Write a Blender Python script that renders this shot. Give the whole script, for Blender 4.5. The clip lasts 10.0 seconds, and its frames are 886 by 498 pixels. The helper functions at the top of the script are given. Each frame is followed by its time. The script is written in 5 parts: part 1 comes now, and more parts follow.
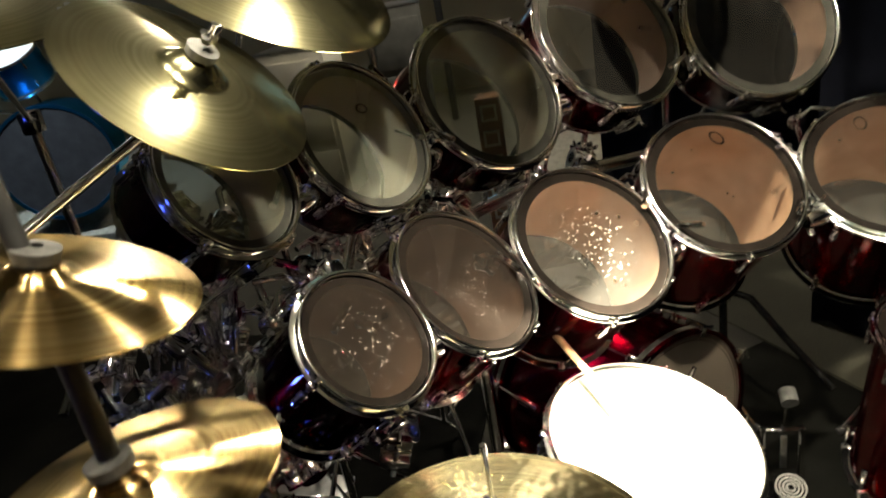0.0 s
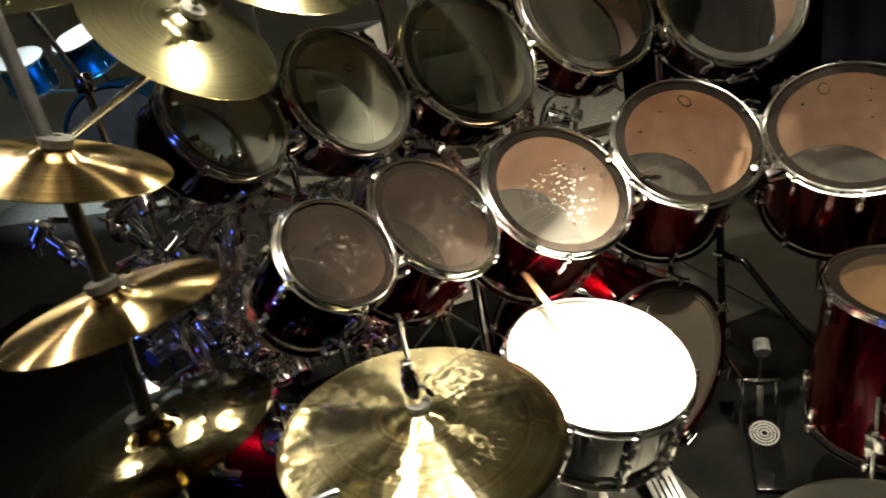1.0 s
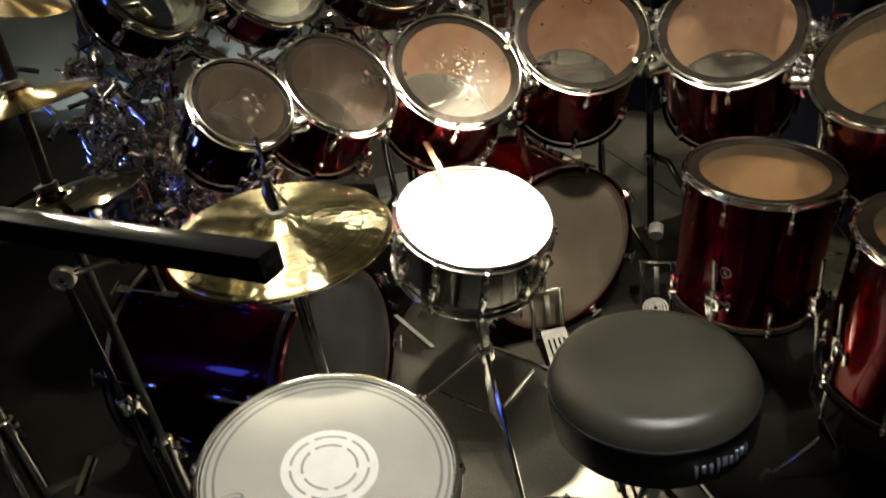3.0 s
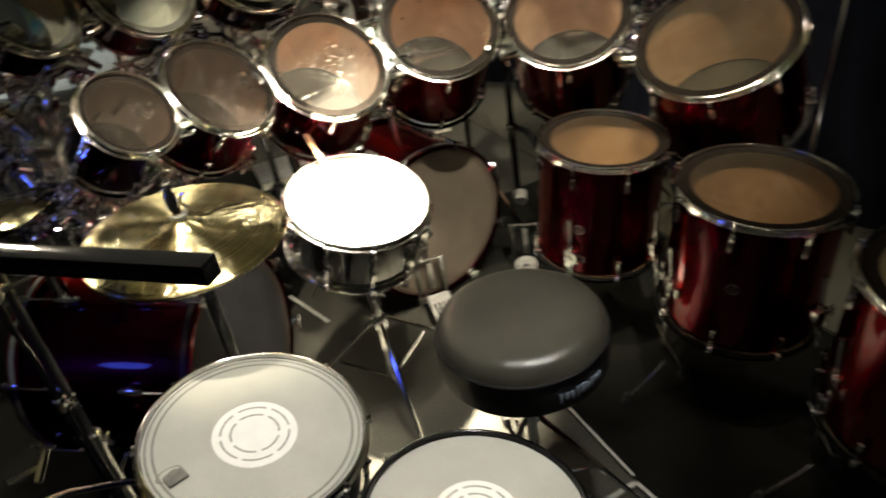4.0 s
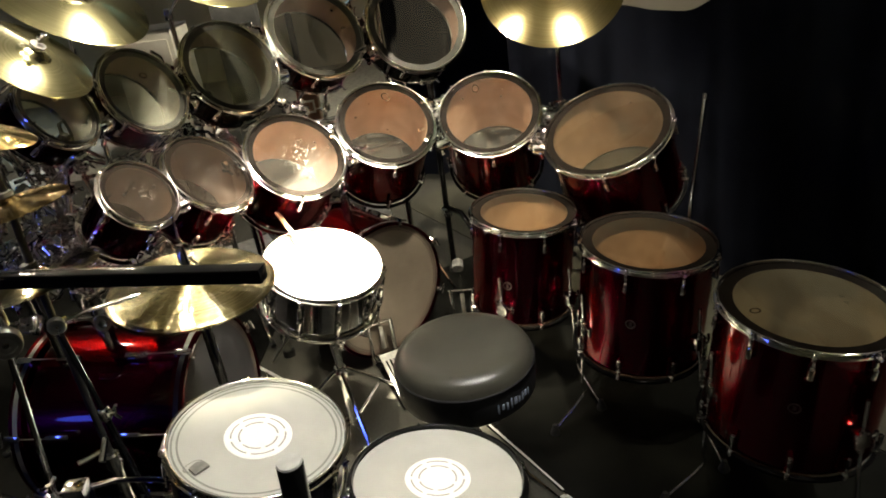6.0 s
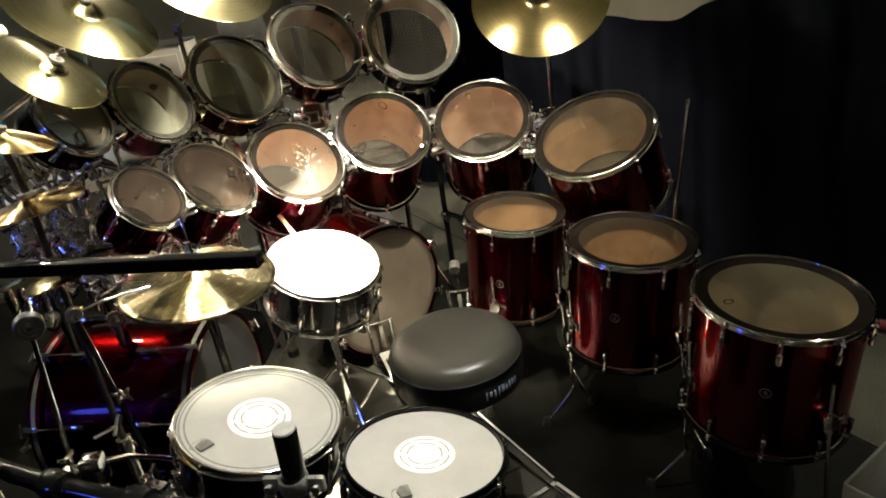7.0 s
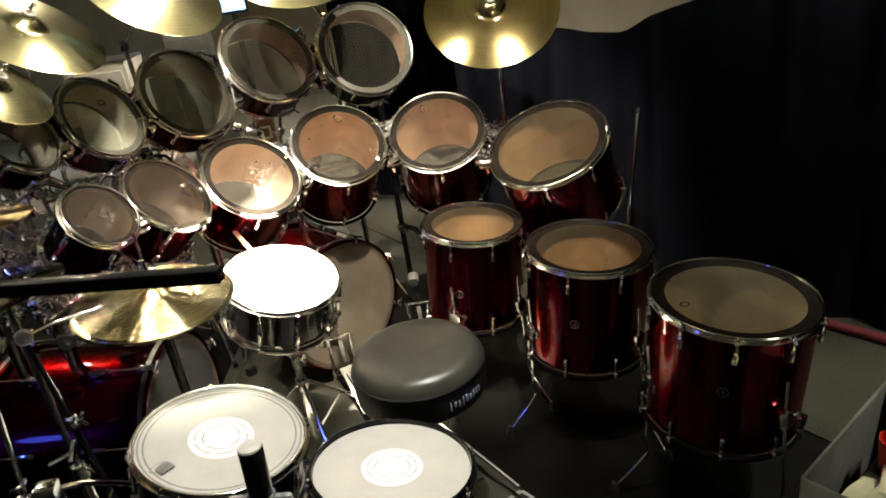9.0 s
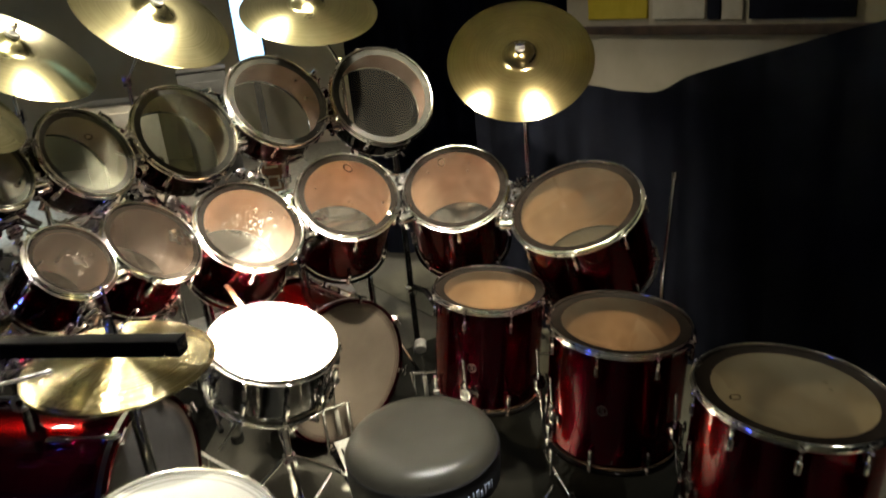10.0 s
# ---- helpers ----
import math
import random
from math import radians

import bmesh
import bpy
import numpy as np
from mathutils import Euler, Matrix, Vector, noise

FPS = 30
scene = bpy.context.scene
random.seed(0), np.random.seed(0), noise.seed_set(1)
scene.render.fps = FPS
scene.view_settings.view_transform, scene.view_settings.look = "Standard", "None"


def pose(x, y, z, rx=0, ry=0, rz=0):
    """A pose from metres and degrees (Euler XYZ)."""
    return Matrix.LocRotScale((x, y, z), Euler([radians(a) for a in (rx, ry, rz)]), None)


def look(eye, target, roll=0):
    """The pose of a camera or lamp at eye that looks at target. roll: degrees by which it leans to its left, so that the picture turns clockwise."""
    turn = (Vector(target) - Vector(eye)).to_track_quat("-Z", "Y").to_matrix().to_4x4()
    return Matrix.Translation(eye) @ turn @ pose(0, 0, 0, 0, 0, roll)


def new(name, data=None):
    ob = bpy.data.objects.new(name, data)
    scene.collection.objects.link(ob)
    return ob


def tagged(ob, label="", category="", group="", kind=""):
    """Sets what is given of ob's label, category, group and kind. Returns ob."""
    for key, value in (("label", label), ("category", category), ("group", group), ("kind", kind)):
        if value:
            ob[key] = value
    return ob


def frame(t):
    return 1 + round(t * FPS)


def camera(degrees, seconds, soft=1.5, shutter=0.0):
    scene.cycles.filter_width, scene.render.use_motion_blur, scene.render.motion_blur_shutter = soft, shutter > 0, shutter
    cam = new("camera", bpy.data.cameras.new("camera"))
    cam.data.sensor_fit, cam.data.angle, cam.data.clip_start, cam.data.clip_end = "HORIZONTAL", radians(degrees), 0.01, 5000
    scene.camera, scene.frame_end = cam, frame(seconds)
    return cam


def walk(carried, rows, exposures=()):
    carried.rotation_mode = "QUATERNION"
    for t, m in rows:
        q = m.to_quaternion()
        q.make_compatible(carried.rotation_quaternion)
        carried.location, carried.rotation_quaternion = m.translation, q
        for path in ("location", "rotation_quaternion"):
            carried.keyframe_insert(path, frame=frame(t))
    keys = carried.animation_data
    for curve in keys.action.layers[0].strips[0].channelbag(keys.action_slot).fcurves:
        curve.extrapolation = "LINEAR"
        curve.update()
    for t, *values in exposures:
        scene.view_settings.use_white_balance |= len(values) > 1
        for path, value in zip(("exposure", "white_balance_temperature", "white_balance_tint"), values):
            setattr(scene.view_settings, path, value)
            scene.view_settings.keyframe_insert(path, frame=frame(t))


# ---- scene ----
cam = camera(62.96, 10.0, 1.8, 0.5)
PATH = [
    (0, -0, -0, 1.5903, 66.335, 9.552, 3.793),
    (0.5, 0.0553, -0.1422, 1.5585, 70.437, 6.935, 5.54),
    (1, 0.1793, -0.2057, 1.5577, 66.175, 10.339, 8.571),
    (1.5, 0.3042, -0.2782, 1.5159, 66.183, 9.039, 9.3),
    (2, 0.3261, -0.3594, 1.4846, 65.984, 7.231, 10.623),
    (3.5, 0.565, -0.5133, 1.5342, 58.148, 9.076, 11.778),
    (4, 0.5426, -0.6067, 1.6149, 56.672, 8.228, 1.016),
    (4.5, 0.4404, -0.7159, 1.6539, 57.374, 6.144, -4.994),
    (5, 0.4208, -0.8057, 1.6866, 58.583, 7.87, -5.654),
    (5.5, 0.4604, -0.9066, 1.7075, 61.553, 7.139, -4.694),
    (7, 0.5481, -1.1298, 1.7277, 64.578, 8, -4.007),
    (7.5, 0.5542, -1.1631, 1.7315, 63.332, 8.59, -4.29),
    (8, 0.5299, -1.1962, 1.7337, 64.802, 7.685, -4.513),
    (8.5, 0.5319, -1.1846, 1.7404, 65.627, 8.243, -5.024),
    (9, 0.5306, -1.1305, 1.7236, 65.089, 7.842, -7.979),
    (9.5, 0.5472, -1.0494, 1.6975, 66.437, 6.58, -6.44),
    (10, 0.5302, -0.8963, 1.6444, 69.991, 5.456, -6.307),
]
walk(cam, [(t, pose(x, y, z, rx, ry, rz)) for t, x, y, z, rx, ry, rz in PATH],
     [(0, 0.72), (2, 0.82), (3.5, 0.82), (4.5, 1.1), (5.5, 1.25), (7.5, 1.42), (9, 1.54), (10, 1.62)])

# ---- world and lights ----
world = bpy.data.worlds.new("dark_hall")
scene.world = world
world.use_nodes = True
world.node_tree.nodes["Background"].inputs[0].default_value = (0.010, 0.012, 0.020, 1)
world.node_tree.nodes["Background"].inputs[1].default_value = 0.4
scene.view_settings.exposure = 0.0


def spot(name, eye, target, watts, colour, size, blend, radius):
    lamp = bpy.data.lights.new(name, "SPOT")
    lamp.energy, lamp.color = watts, colour
    lamp.spot_size, lamp.spot_blend, lamp.shadow_soft_size = radians(size), blend, radius
    ob = new(name, lamp)
    ob.matrix_world = look(eye, target)
    return ob


WARM = (1.0, 0.89, 0.67)
spot("stage_spot_over_snare", (0.12, 1.05, 3.3), (0.17, 1.03, 0.74), 12000, WARM, 15.5, 1.0, 0.06)
TRUSS = (
    (0.35, 0.10, (-0.42, 1.00), 300),
    (0.75, 0.45, (-0.28, 1.10), 300),
    (0.40, 0.30, (-0.16, 0.98), 130),
    (0.55, 0.55, (0.06, 1.36), 280),
    (0.02, 0.41, (0.5, 1.5), 430),
    (1.10, -0.04, (0.9, 1.45), 520),
)
for x, y, aim, watts in TRUSS:
    spot("truss_spot", (x, y, 3.3), (*aim, 1.1), watts * 1.05, WARM, 38, 1.0, 0.04)
# small lamps that glare in the crash cymbals
for eye, aim, watts, size in (
    ((0.74, 2.06, 3.25), (-0.33, 0.90, 1.55), 110, 26),
    ((0.77, 1.43, 3.25), (-0.04, 1.25, 1.64), 110, 18),
    ((0.08, 1.90, 3.25), (0.37, 1.49, 1.61), 50, 20),
):
    spot("crash_lamp", eye, aim, watts, WARM, size, 0.7, 0.04)
for x, y in ((-3.2, 2.6), (-2.6, 3.1), (-3.6, 1.6), (-1.25, 3.6), (-3.9, 0.8), (-0.5, 3.6)):
    spot("front_lamp", (x, y, 3.0), (-0.31, 0.38, 1.24), 110, WARM, 9, 0.5, 0.03)
spot("hi_hat_spot", (-0.30, 0.72, 3.3), (-0.13, 0.63, 0.95), 420, WARM, 18, 1.0, 0.05)
spot("floor_tom_spot", (0.70, 0.40, 3.3), (1.24, 0.80, 0.70), 60, WARM, 28, 1.0, 0.05)
spot("front_spot", (-2.1, 3.2, 3.1), (-0.2, 1.0, 0.9), 110, WARM, 50, 0.9, 0.06)
spot("stage_spot_wide", (0.95, 0.35, 3.5), (0.32, 0.28, 0.7), 195, (1.0, 0.97, 0.88), 35, 1.0, 0.08)
spot("house_light_back", (0.7, -4.2, 2.9), (0.5, 1.2, 0.95), 12, (1.0, 0.92, 0.76), 46, 1.0, 0.15)
spot("aisle_light", (2.9, -0.3, 3.3), (1.98, 0.48, 0.1), 175, (1.0, 0.95, 0.80), 33, 0.8, 0.10)
spot("hall_light", (-0.4, 4.4, 3.3), (-0.1, 4.2, 0.0), 205, (1.0, 0.90, 0.72), 120, 1.0, 0.15)
spot("hall_light_far", (2.2, 4.6, 3.3), (3.2, 4.4, 0.9), 13, (1.0, 0.88, 0.66), 110, 1.0, 0.15)
spot("blue_stage_light", (-2.3, -0.86, 1.4), (-0.4, 0.6, 0.6), 6, (0.06, 0.11, 1.0), 60, 0.8, 0.14)
spot("blue_floor_light", (-2.0, 0.78, 0.52), (-0.36, 0.80, 1.03), 22, (0.08, 0.14, 1.0), 14, 0.8, 0.07)
spot("blue_kit_light", (-3.2, 3.4, 3.2), (-3.5, 4.9, 1.0), 480, (0.75, 0.9, 1.0), 44, 0.9, 0.08)

# ---- materials ----
def material(name, base, rough=0.5, metal=0.0, coat=0.0, spec=0.5):
    m = bpy.data.materials.new(name)
    m.use_nodes = True
    b = m.node_tree.nodes["Principled BSDF"]
    b.inputs["Base Color"].default_value = (*base, 1)
    b.inputs["Roughness"].default_value = rough
    b.inputs["Metallic"].default_value = metal
    b.inputs["Coat Weight"].default_value = coat
    b.inputs["Coat Roughness"].default_value = 0.05
    b.inputs["Specular IOR Level"].default_value = spec
    return m, m.node_tree.nodes, m.node_tree.links, b


def noise_node(nodes, links, scale, detail=4.0, coord="Object", rough=0.55):
    tc = nodes.new("ShaderNodeTexCoord")
    n = nodes.new("ShaderNodeTexNoise")
    n.inputs["Scale"].default_value = scale
    n.inputs["Detail"].default_value = detail
    n.inputs["Roughness"].default_value = rough
    links.new(tc.outputs[coord], n.inputs["Vector"])
    return n


def ramp(nodes, links, fac, stops):
    r = nodes.new("ShaderNodeValToRGB")
    els = r.color_ramp.elements
    els[0].position, els[0].color = stops[0][0], (*stops[0][1], 1)
    els[1].position, els[1].color = stops[-1][0], (*stops[-1][1], 1)
    for p, c in stops[1:-1]:
        e = els.new(p)
        e.color = (*c, 1)
    links.new(fac, r.inputs["Fac"])
    return r


def vary(mat, scale, dark, light, bump=0.0, bump_scale=200.0, lo=0.3, hi=0.7, coord="Object", rough=None):
    """Colour that wanders between two tones, fine relief and, if given, uneven gloss."""
    m, nodes, links, b = mat
    n = noise_node(nodes, links, scale, coord=coord)
    r = ramp(nodes, links, n.outputs["Fac"], [(lo, dark), (hi, light)])
    links.new(r.outputs["Color"], b.inputs["Base Color"])
    if rough:
        mr = nodes.new("ShaderNodeMapRange")
        mr.inputs["To Min"].default_value, mr.inputs["To Max"].default_value = rough
        n2 = noise_node(nodes, links, scale * 4, coord=coord)
        links.new(n2.outputs["Fac"], mr.inputs["Value"])
        links.new(mr.outputs["Result"], b.inputs["Roughness"])
    if bump:
        n3 = noise_node(nodes, links, bump_scale, 3.0, coord=coord)
        bp = nodes.new("ShaderNodeBump")
        bp.inputs["Strength"].default_value = bump
        bp.inputs["Distance"].default_value = 0.002
        links.new(n3.outputs["Fac"], bp.inputs["Height"])
        links.new(bp.outputs["Normal"], b.inputs["Normal"])
    return m


CHROME = vary(material("chrome", (0.78, 0.78, 0.77), 0.08, 1.0), 40, (0.72, 0.72, 0.71), (0.88, 0.88, 0.87), rough=(0.05, 0.15))
HOOP = vary(material("hoop_chrome", (0.8, 0.8, 0.79), 0.22, 1.0), 40, (0.86, 0.86, 0.84), (0.92, 0.92, 0.90), rough=(0.06, 0.13))
STEEL = vary(material("dull_steel", (0.5, 0.5, 0.5), 0.3, 1.0), 30, (0.38, 0.38, 0.38), (0.6, 0.6, 0.58), rough=(0.22, 0.42))
BLACK_TUBE = vary(material("black_coated_tube", (0.02, 0.02, 0.02), 0.35, spec=0.25), 20, (0.010, 0.010, 0.011), (0.026, 0.025, 0.023), 0.1, 400, rough=(0.5, 0.75))
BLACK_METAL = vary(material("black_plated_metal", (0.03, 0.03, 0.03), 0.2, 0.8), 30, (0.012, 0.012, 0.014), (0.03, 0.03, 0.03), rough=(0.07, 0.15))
BLACK_GLOSS = vary(material("black_gloss_paint", (0.015, 0.015, 0.015), 0.2, spec=0.6), 25, (0.006, 0.006, 0.007), (0.014, 0.014, 0.013), 0.03, 300, rough=(0.06, 0.14))
RUBBER = vary(material("black_rubber", (0.015, 0.015, 0.015), 0.7, spec=0.15), 60, (0.010, 0.010, 0.010), (0.03, 0.03, 0.03), 0.2, 500)
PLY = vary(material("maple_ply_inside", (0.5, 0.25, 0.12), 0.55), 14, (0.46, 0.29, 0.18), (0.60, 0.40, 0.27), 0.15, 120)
# same maple ply with shade put into its colour, for the dimly lit toms
PLY_SHADED = vary(material("shaded_ply_inside", (0.24, 0.17, 0.12), 0.6), 14, (0.19, 0.12, 0.085), (0.29, 0.19, 0.14), 0.15, 120)
VINYL_TOP = vary(material("dark_grey_vinyl", (0.1, 0.1, 0.09), 0.42, spec=0.5), 9, (0.040, 0.037, 0.029), (0.064, 0.060, 0.047), 0.15, 900, rough=(0.25, 0.34))
VINYL_SIDE = vary(material("black_vinyl", (0.015, 0.015, 0.017), 0.45), 12, (0.010, 0.010, 0.012), (0.025, 0.025, 0.028), 0.3, 700)
WOOD_STICK = vary(material("hickory", (0.5, 0.33, 0.18), 0.5), 30, (0.42, 0.26, 0.13), (0.62, 0.43, 0.25), 0.1, 300)
FELT = vary(material("grey_felt", (0.06, 0.06, 0.06), 0.95), 80, (0.03, 0.03, 0.03), (0.09, 0.09, 0.085), 0.5, 900)
WHITE_TAPE = vary(material("white_floor_tape", (0.6, 0.6, 0.56), 0.6), 25, (0.24, 0.24, 0.22), (0.46, 0.46, 0.43), 0.1, 300)
CURTAIN = vary(material("black_drape", (0.008, 0.008, 0.011), 0.95, spec=0.1), 3, (0.007, 0.008, 0.014), (0.015, 0.018, 0.030), 0.4, 600)
HALL_WALL = vary(material("beige_wall_paint", (0.5, 0.46, 0.36), 0.8), 1.5, (0.44, 0.40, 0.30), (0.56, 0.52, 0.42), 0.15, 60)
CEILING = vary(material("pale_bounce_ceiling", (0.6, 0.58, 0.52), 0.85), 2, (0.52, 0.50, 0.44), (0.66, 0.64, 0.57), 0.2, 80)
DARK_WOOD = vary(material("dark_stained_wood", (0.05, 0.03, 0.02), 0.5), 10, (0.03, 0.018, 0.012), (0.08, 0.05, 0.03), 0.2, 150)
BROWN_WOOD = vary(material("brown_wood", (0.2, 0.1, 0.05), 0.5), 12, (0.14, 0.065, 0.03), (0.26, 0.13, 0.065), 0.2, 150)
PALE_CARD = vary(material("pale_card", (0.6, 0.57, 0.48), 0.8), 6, (0.52, 0.49, 0.40), (0.66, 0.63, 0.54), 0.1, 200)
CREAM_PAPER = vary(material("cream_paper", (0.42, 0.40, 0.26), 0.8), 8, (0.34, 0.33, 0.20), (0.46, 0.44, 0.30), 0.1, 200)
YELLOW_CARD = vary(material("yellow_card", (0.62, 0.50, 0.03), 0.7), 6, (0.55, 0.43, 0.02), (0.68, 0.55, 0.05), 0.1, 200)
GREY_CARD = vary(material("grey_box_board", (0.14, 0.14, 0.13), 0.8), 8, (0.05, 0.05, 0.045), (0.10, 0.10, 0.09), 0.2, 150)
RED_PLASTIC = vary(material("red_plastic", (0.5, 0.02, 0.02), 0.4), 10, (0.42, 0.015, 0.015), (0.55, 0.03, 0.02))
BLUE_PRINT = vary(material("pale_blue_print", (0.35, 0.45, 0.6), 0.5), 50, (0.22, 0.3, 0.5), (0.5, 0.58, 0.7))
GREY_PRINT = vary(material("grey_print", (0.22, 0.22, 0.2), 0.6), 50, (0.34, 0.34, 0.32), (0.44, 0.44, 0.42))
INLAY = vary(material("grey_hoop_inlay", (0.15, 0.15, 0.14), 0.4), 40, (0.022, 0.022, 0.021), (0.045, 0.045, 0.042))
GEL = vary(material("grey_damping_gel", (0.10, 0.10, 0.09), 0.35), 60, (0.11, 0.11, 0.095), (0.19, 0.185, 0.16), 0.3, 300)
BADGE = vary(material("silver_badge", (0.4, 0.4, 0.4), 0.3, 1.0), 50, (0.10, 0.10, 0.10), (0.22, 0.22, 0.22))
ALU = vary(material("brushed_aluminium", (0.75, 0.75, 0.72), 0.3, 0.7), 60, (0.34, 0.34, 0.33), (0.52, 0.52, 0.50), 0.1, 300, rough=(0.2, 0.4))
BEATER = vary(material("dark_felt", (0.05, 0.05, 0.05), 0.9), 60, (0.03, 0.03, 0.03), (0.07, 0.07, 0.065), 0.4, 700)


def lacquer(name, deep, bright, rough=0.30):
    """Sparkle lacquer: flake metal under a clear coat."""
    m, nodes, links, b = material(name, deep, rough, 1.0, 0.4)
    b.inputs["Specular Tint"].default_value = (*[min(1.0, 3.2 * c) for c in bright], 1)
    b.inputs["Coat Roughness"].default_value = 0.04
    tc = nodes.new("ShaderNodeTexCoord")
    v = nodes.new("ShaderNodeTexVoronoi")
    v.inputs["Scale"].default_value = 900
    links.new(tc.outputs["Object"], v.inputs["Vector"])
    big = noise_node(nodes, links, 3.0)
    r = ramp(nodes, links, v.outputs["Color"], [(0.2, deep), (0.9, bright)])
    r2 = ramp(nodes, links, big.outputs["Fac"], [(0.3, (0.75, 0.75, 0.75)), (0.7, (1, 1, 1))])
    mix = nodes.new("ShaderNodeMix")
    mix.data_type, mix.blend_type = "RGBA", "MULTIPLY"
    mix.inputs[0].default_value = 1.0
    links.new(r.outputs["Color"], mix.inputs[6])
    links.new(r2.outputs["Color"], mix.inputs[7])
    links.new(mix.outputs[2], b.inputs["Base Color"])
    return m


RED_SHELL = lacquer("red_sparkle_lacquer", (0.018, 0.0002, 0.003), (0.195, 0.0008, 0.019), 0.22)
# the red lacquer again, darkened to paint in the shade on dim shells
RED_SHELL_SHADED = lacquer("shaded_red_sparkle_lacquer", (0.010, 0.0003, 0.004), (0.075, 0.0006, 0.012), 0.25)
NAVY_SHELL = lacquer("dark_navy_lacquer", (0.010, 0.011, 0.03), (0.03, 0.03, 0.09))
GREY_SHELL = lacquer("gunmetal_shell", (0.26, 0.26, 0.26), (0.42, 0.42, 0.41), 0.13)
BLUE_SHELL = lacquer("bright_blue_lacquer", (0.015, 0.15, 0.40), (0.04, 0.36, 0.75))


def film(name, tint, haze, haze_colour, dents=0.0, dent_radius=0.6):
    """Drum head film: light passes through, the surface mirrors by Fresnel, worn spots scatter as painted glints."""
    m = bpy.data.materials.new(name)
    m.use_nodes = True
    nodes, links = m.node_tree.nodes, m.node_tree.links
    nodes.remove(nodes["Principled BSDF"])
    out = nodes["Material Output"]
    tr = nodes.new("ShaderNodeBsdfTransparent")
    tr.inputs["Color"].default_value = (*tint, 1)
    gl = nodes.new("ShaderNodeBsdfGlossy")
    gl.inputs["Roughness"].default_value = 0.03
    df = nodes.new("ShaderNodeBsdfDiffuse")
    df.inputs["Color"].default_value = (*haze_colour, 1)
    fr = nodes.new("ShaderNodeLayerWeight")
    fr.inputs["Blend"].default_value = 0.5
    steep = nodes.new("ShaderNodeMath")
    steep.operation = "POWER"
    steep.inputs[1].default_value = 4.5
    links.new(fr.outputs["Facing"], steep.inputs[0])
    gloss = nodes.new("ShaderNodeMath")
    gloss.operation = "MULTIPLY_ADD"
    gloss.inputs[1].default_value, gloss.inputs[2].default_value = 0.85, 0.06
    links.new(steep.outputs[0], gloss.inputs[0])
    tc = nodes.new("ShaderNodeTexCoord")
    wav = nodes.new("ShaderNodeTexNoise")
    wav.inputs["Scale"].default_value = 14
    links.new(tc.outputs["Object"], wav.inputs["Vector"])
    bp = nodes.new("ShaderNodeBump")
    bp.inputs["Strength"].default_value, bp.inputs["Distance"].default_value = 0.10, 0.002
    links.new(wav.outputs["Fac"], bp.inputs["Height"])
    smear = nodes.new("ShaderNodeTexNoise")
    smear.inputs["Scale"].default_value, smear.inputs["Detail"].default_value = 9, 6
    links.new(tc.outputs["Object"], smear.inputs["Vector"])
    hz = nodes.new("ShaderNodeMapRange")
    hz.inputs["From Min"].default_value, hz.inputs["From Max"].default_value = 0.3, 0.7
    hz.inputs["To Min"].default_value, hz.inputs["To Max"].default_value = haze * 0.6, haze * 1.4
    links.new(smear.outputs["Fac"], hz.inputs["Value"])
    a = nodes.new("ShaderNodeMixShader")
    links.new(tr.outputs[0], a.inputs[1])
    links.new(df.outputs[0], a.inputs[2])
    fac = hz.outputs["Result"]
    if dents:
        # stick dents round the middle of the head, their glints painted as small pale spots
        vo = nodes.new("ShaderNodeTexVoronoi")
        vo.inputs["Scale"].default_value = 165
        links.new(tc.outputs["Object"], vo.inputs["Vector"])
        ln = nodes.new("ShaderNodeVectorMath")
        ln.operation = "LENGTH"
        links.new(tc.outputs["Object"], ln.inputs[0])
        near = nodes.new("ShaderNodeMapRange")
        near.inputs["From Min"].default_value, near.inputs["From Max"].default_value = 0.0, dent_radius
        near.inputs["To Min"].default_value, near.inputs["To Max"].default_value = 0.54, 0.0
        links.new(ln.outputs["Value"], near.inputs["Value"])
        rnd = nodes.new("ShaderNodeSeparateColor")
        links.new(vo.outputs["Color"], rnd.inputs[0])
        less = nodes.new("ShaderNodeMath")
        less.operation = "MULTIPLY"
        links.new(near.outputs["Result"], less.inputs[0])
        links.new(rnd.outputs[0], less.inputs[1])
        hit = nodes.new("ShaderNodeMath")
        hit.operation = "LESS_THAN"
        links.new(vo.outputs["Distance"], hit.inputs[0])
        links.new(less.outputs[0], hit.inputs[1])
        amt = nodes.new("ShaderNodeMath")
        amt.operation = "MULTIPLY_ADD"
        amt.inputs[1].default_value = dents
        links.new(hit.outputs[0], amt.inputs[0])
        links.new(fac, amt.inputs[2])
        fac = amt.outputs[0]
    links.new(fac, a.inputs[0])
    b = nodes.new("ShaderNodeMixShader")
    links.new(gloss.outputs[0], b.inputs[0])
    links.new(a.outputs[0], b.inputs[1])
    links.new(gl.outputs[0], b.inputs[2])
    for s in (gl, fr):
        links.new(bp.outputs["Normal"], s.inputs["Normal"])
    links.new(b.outputs[0], out.inputs["Surface"])
    return m


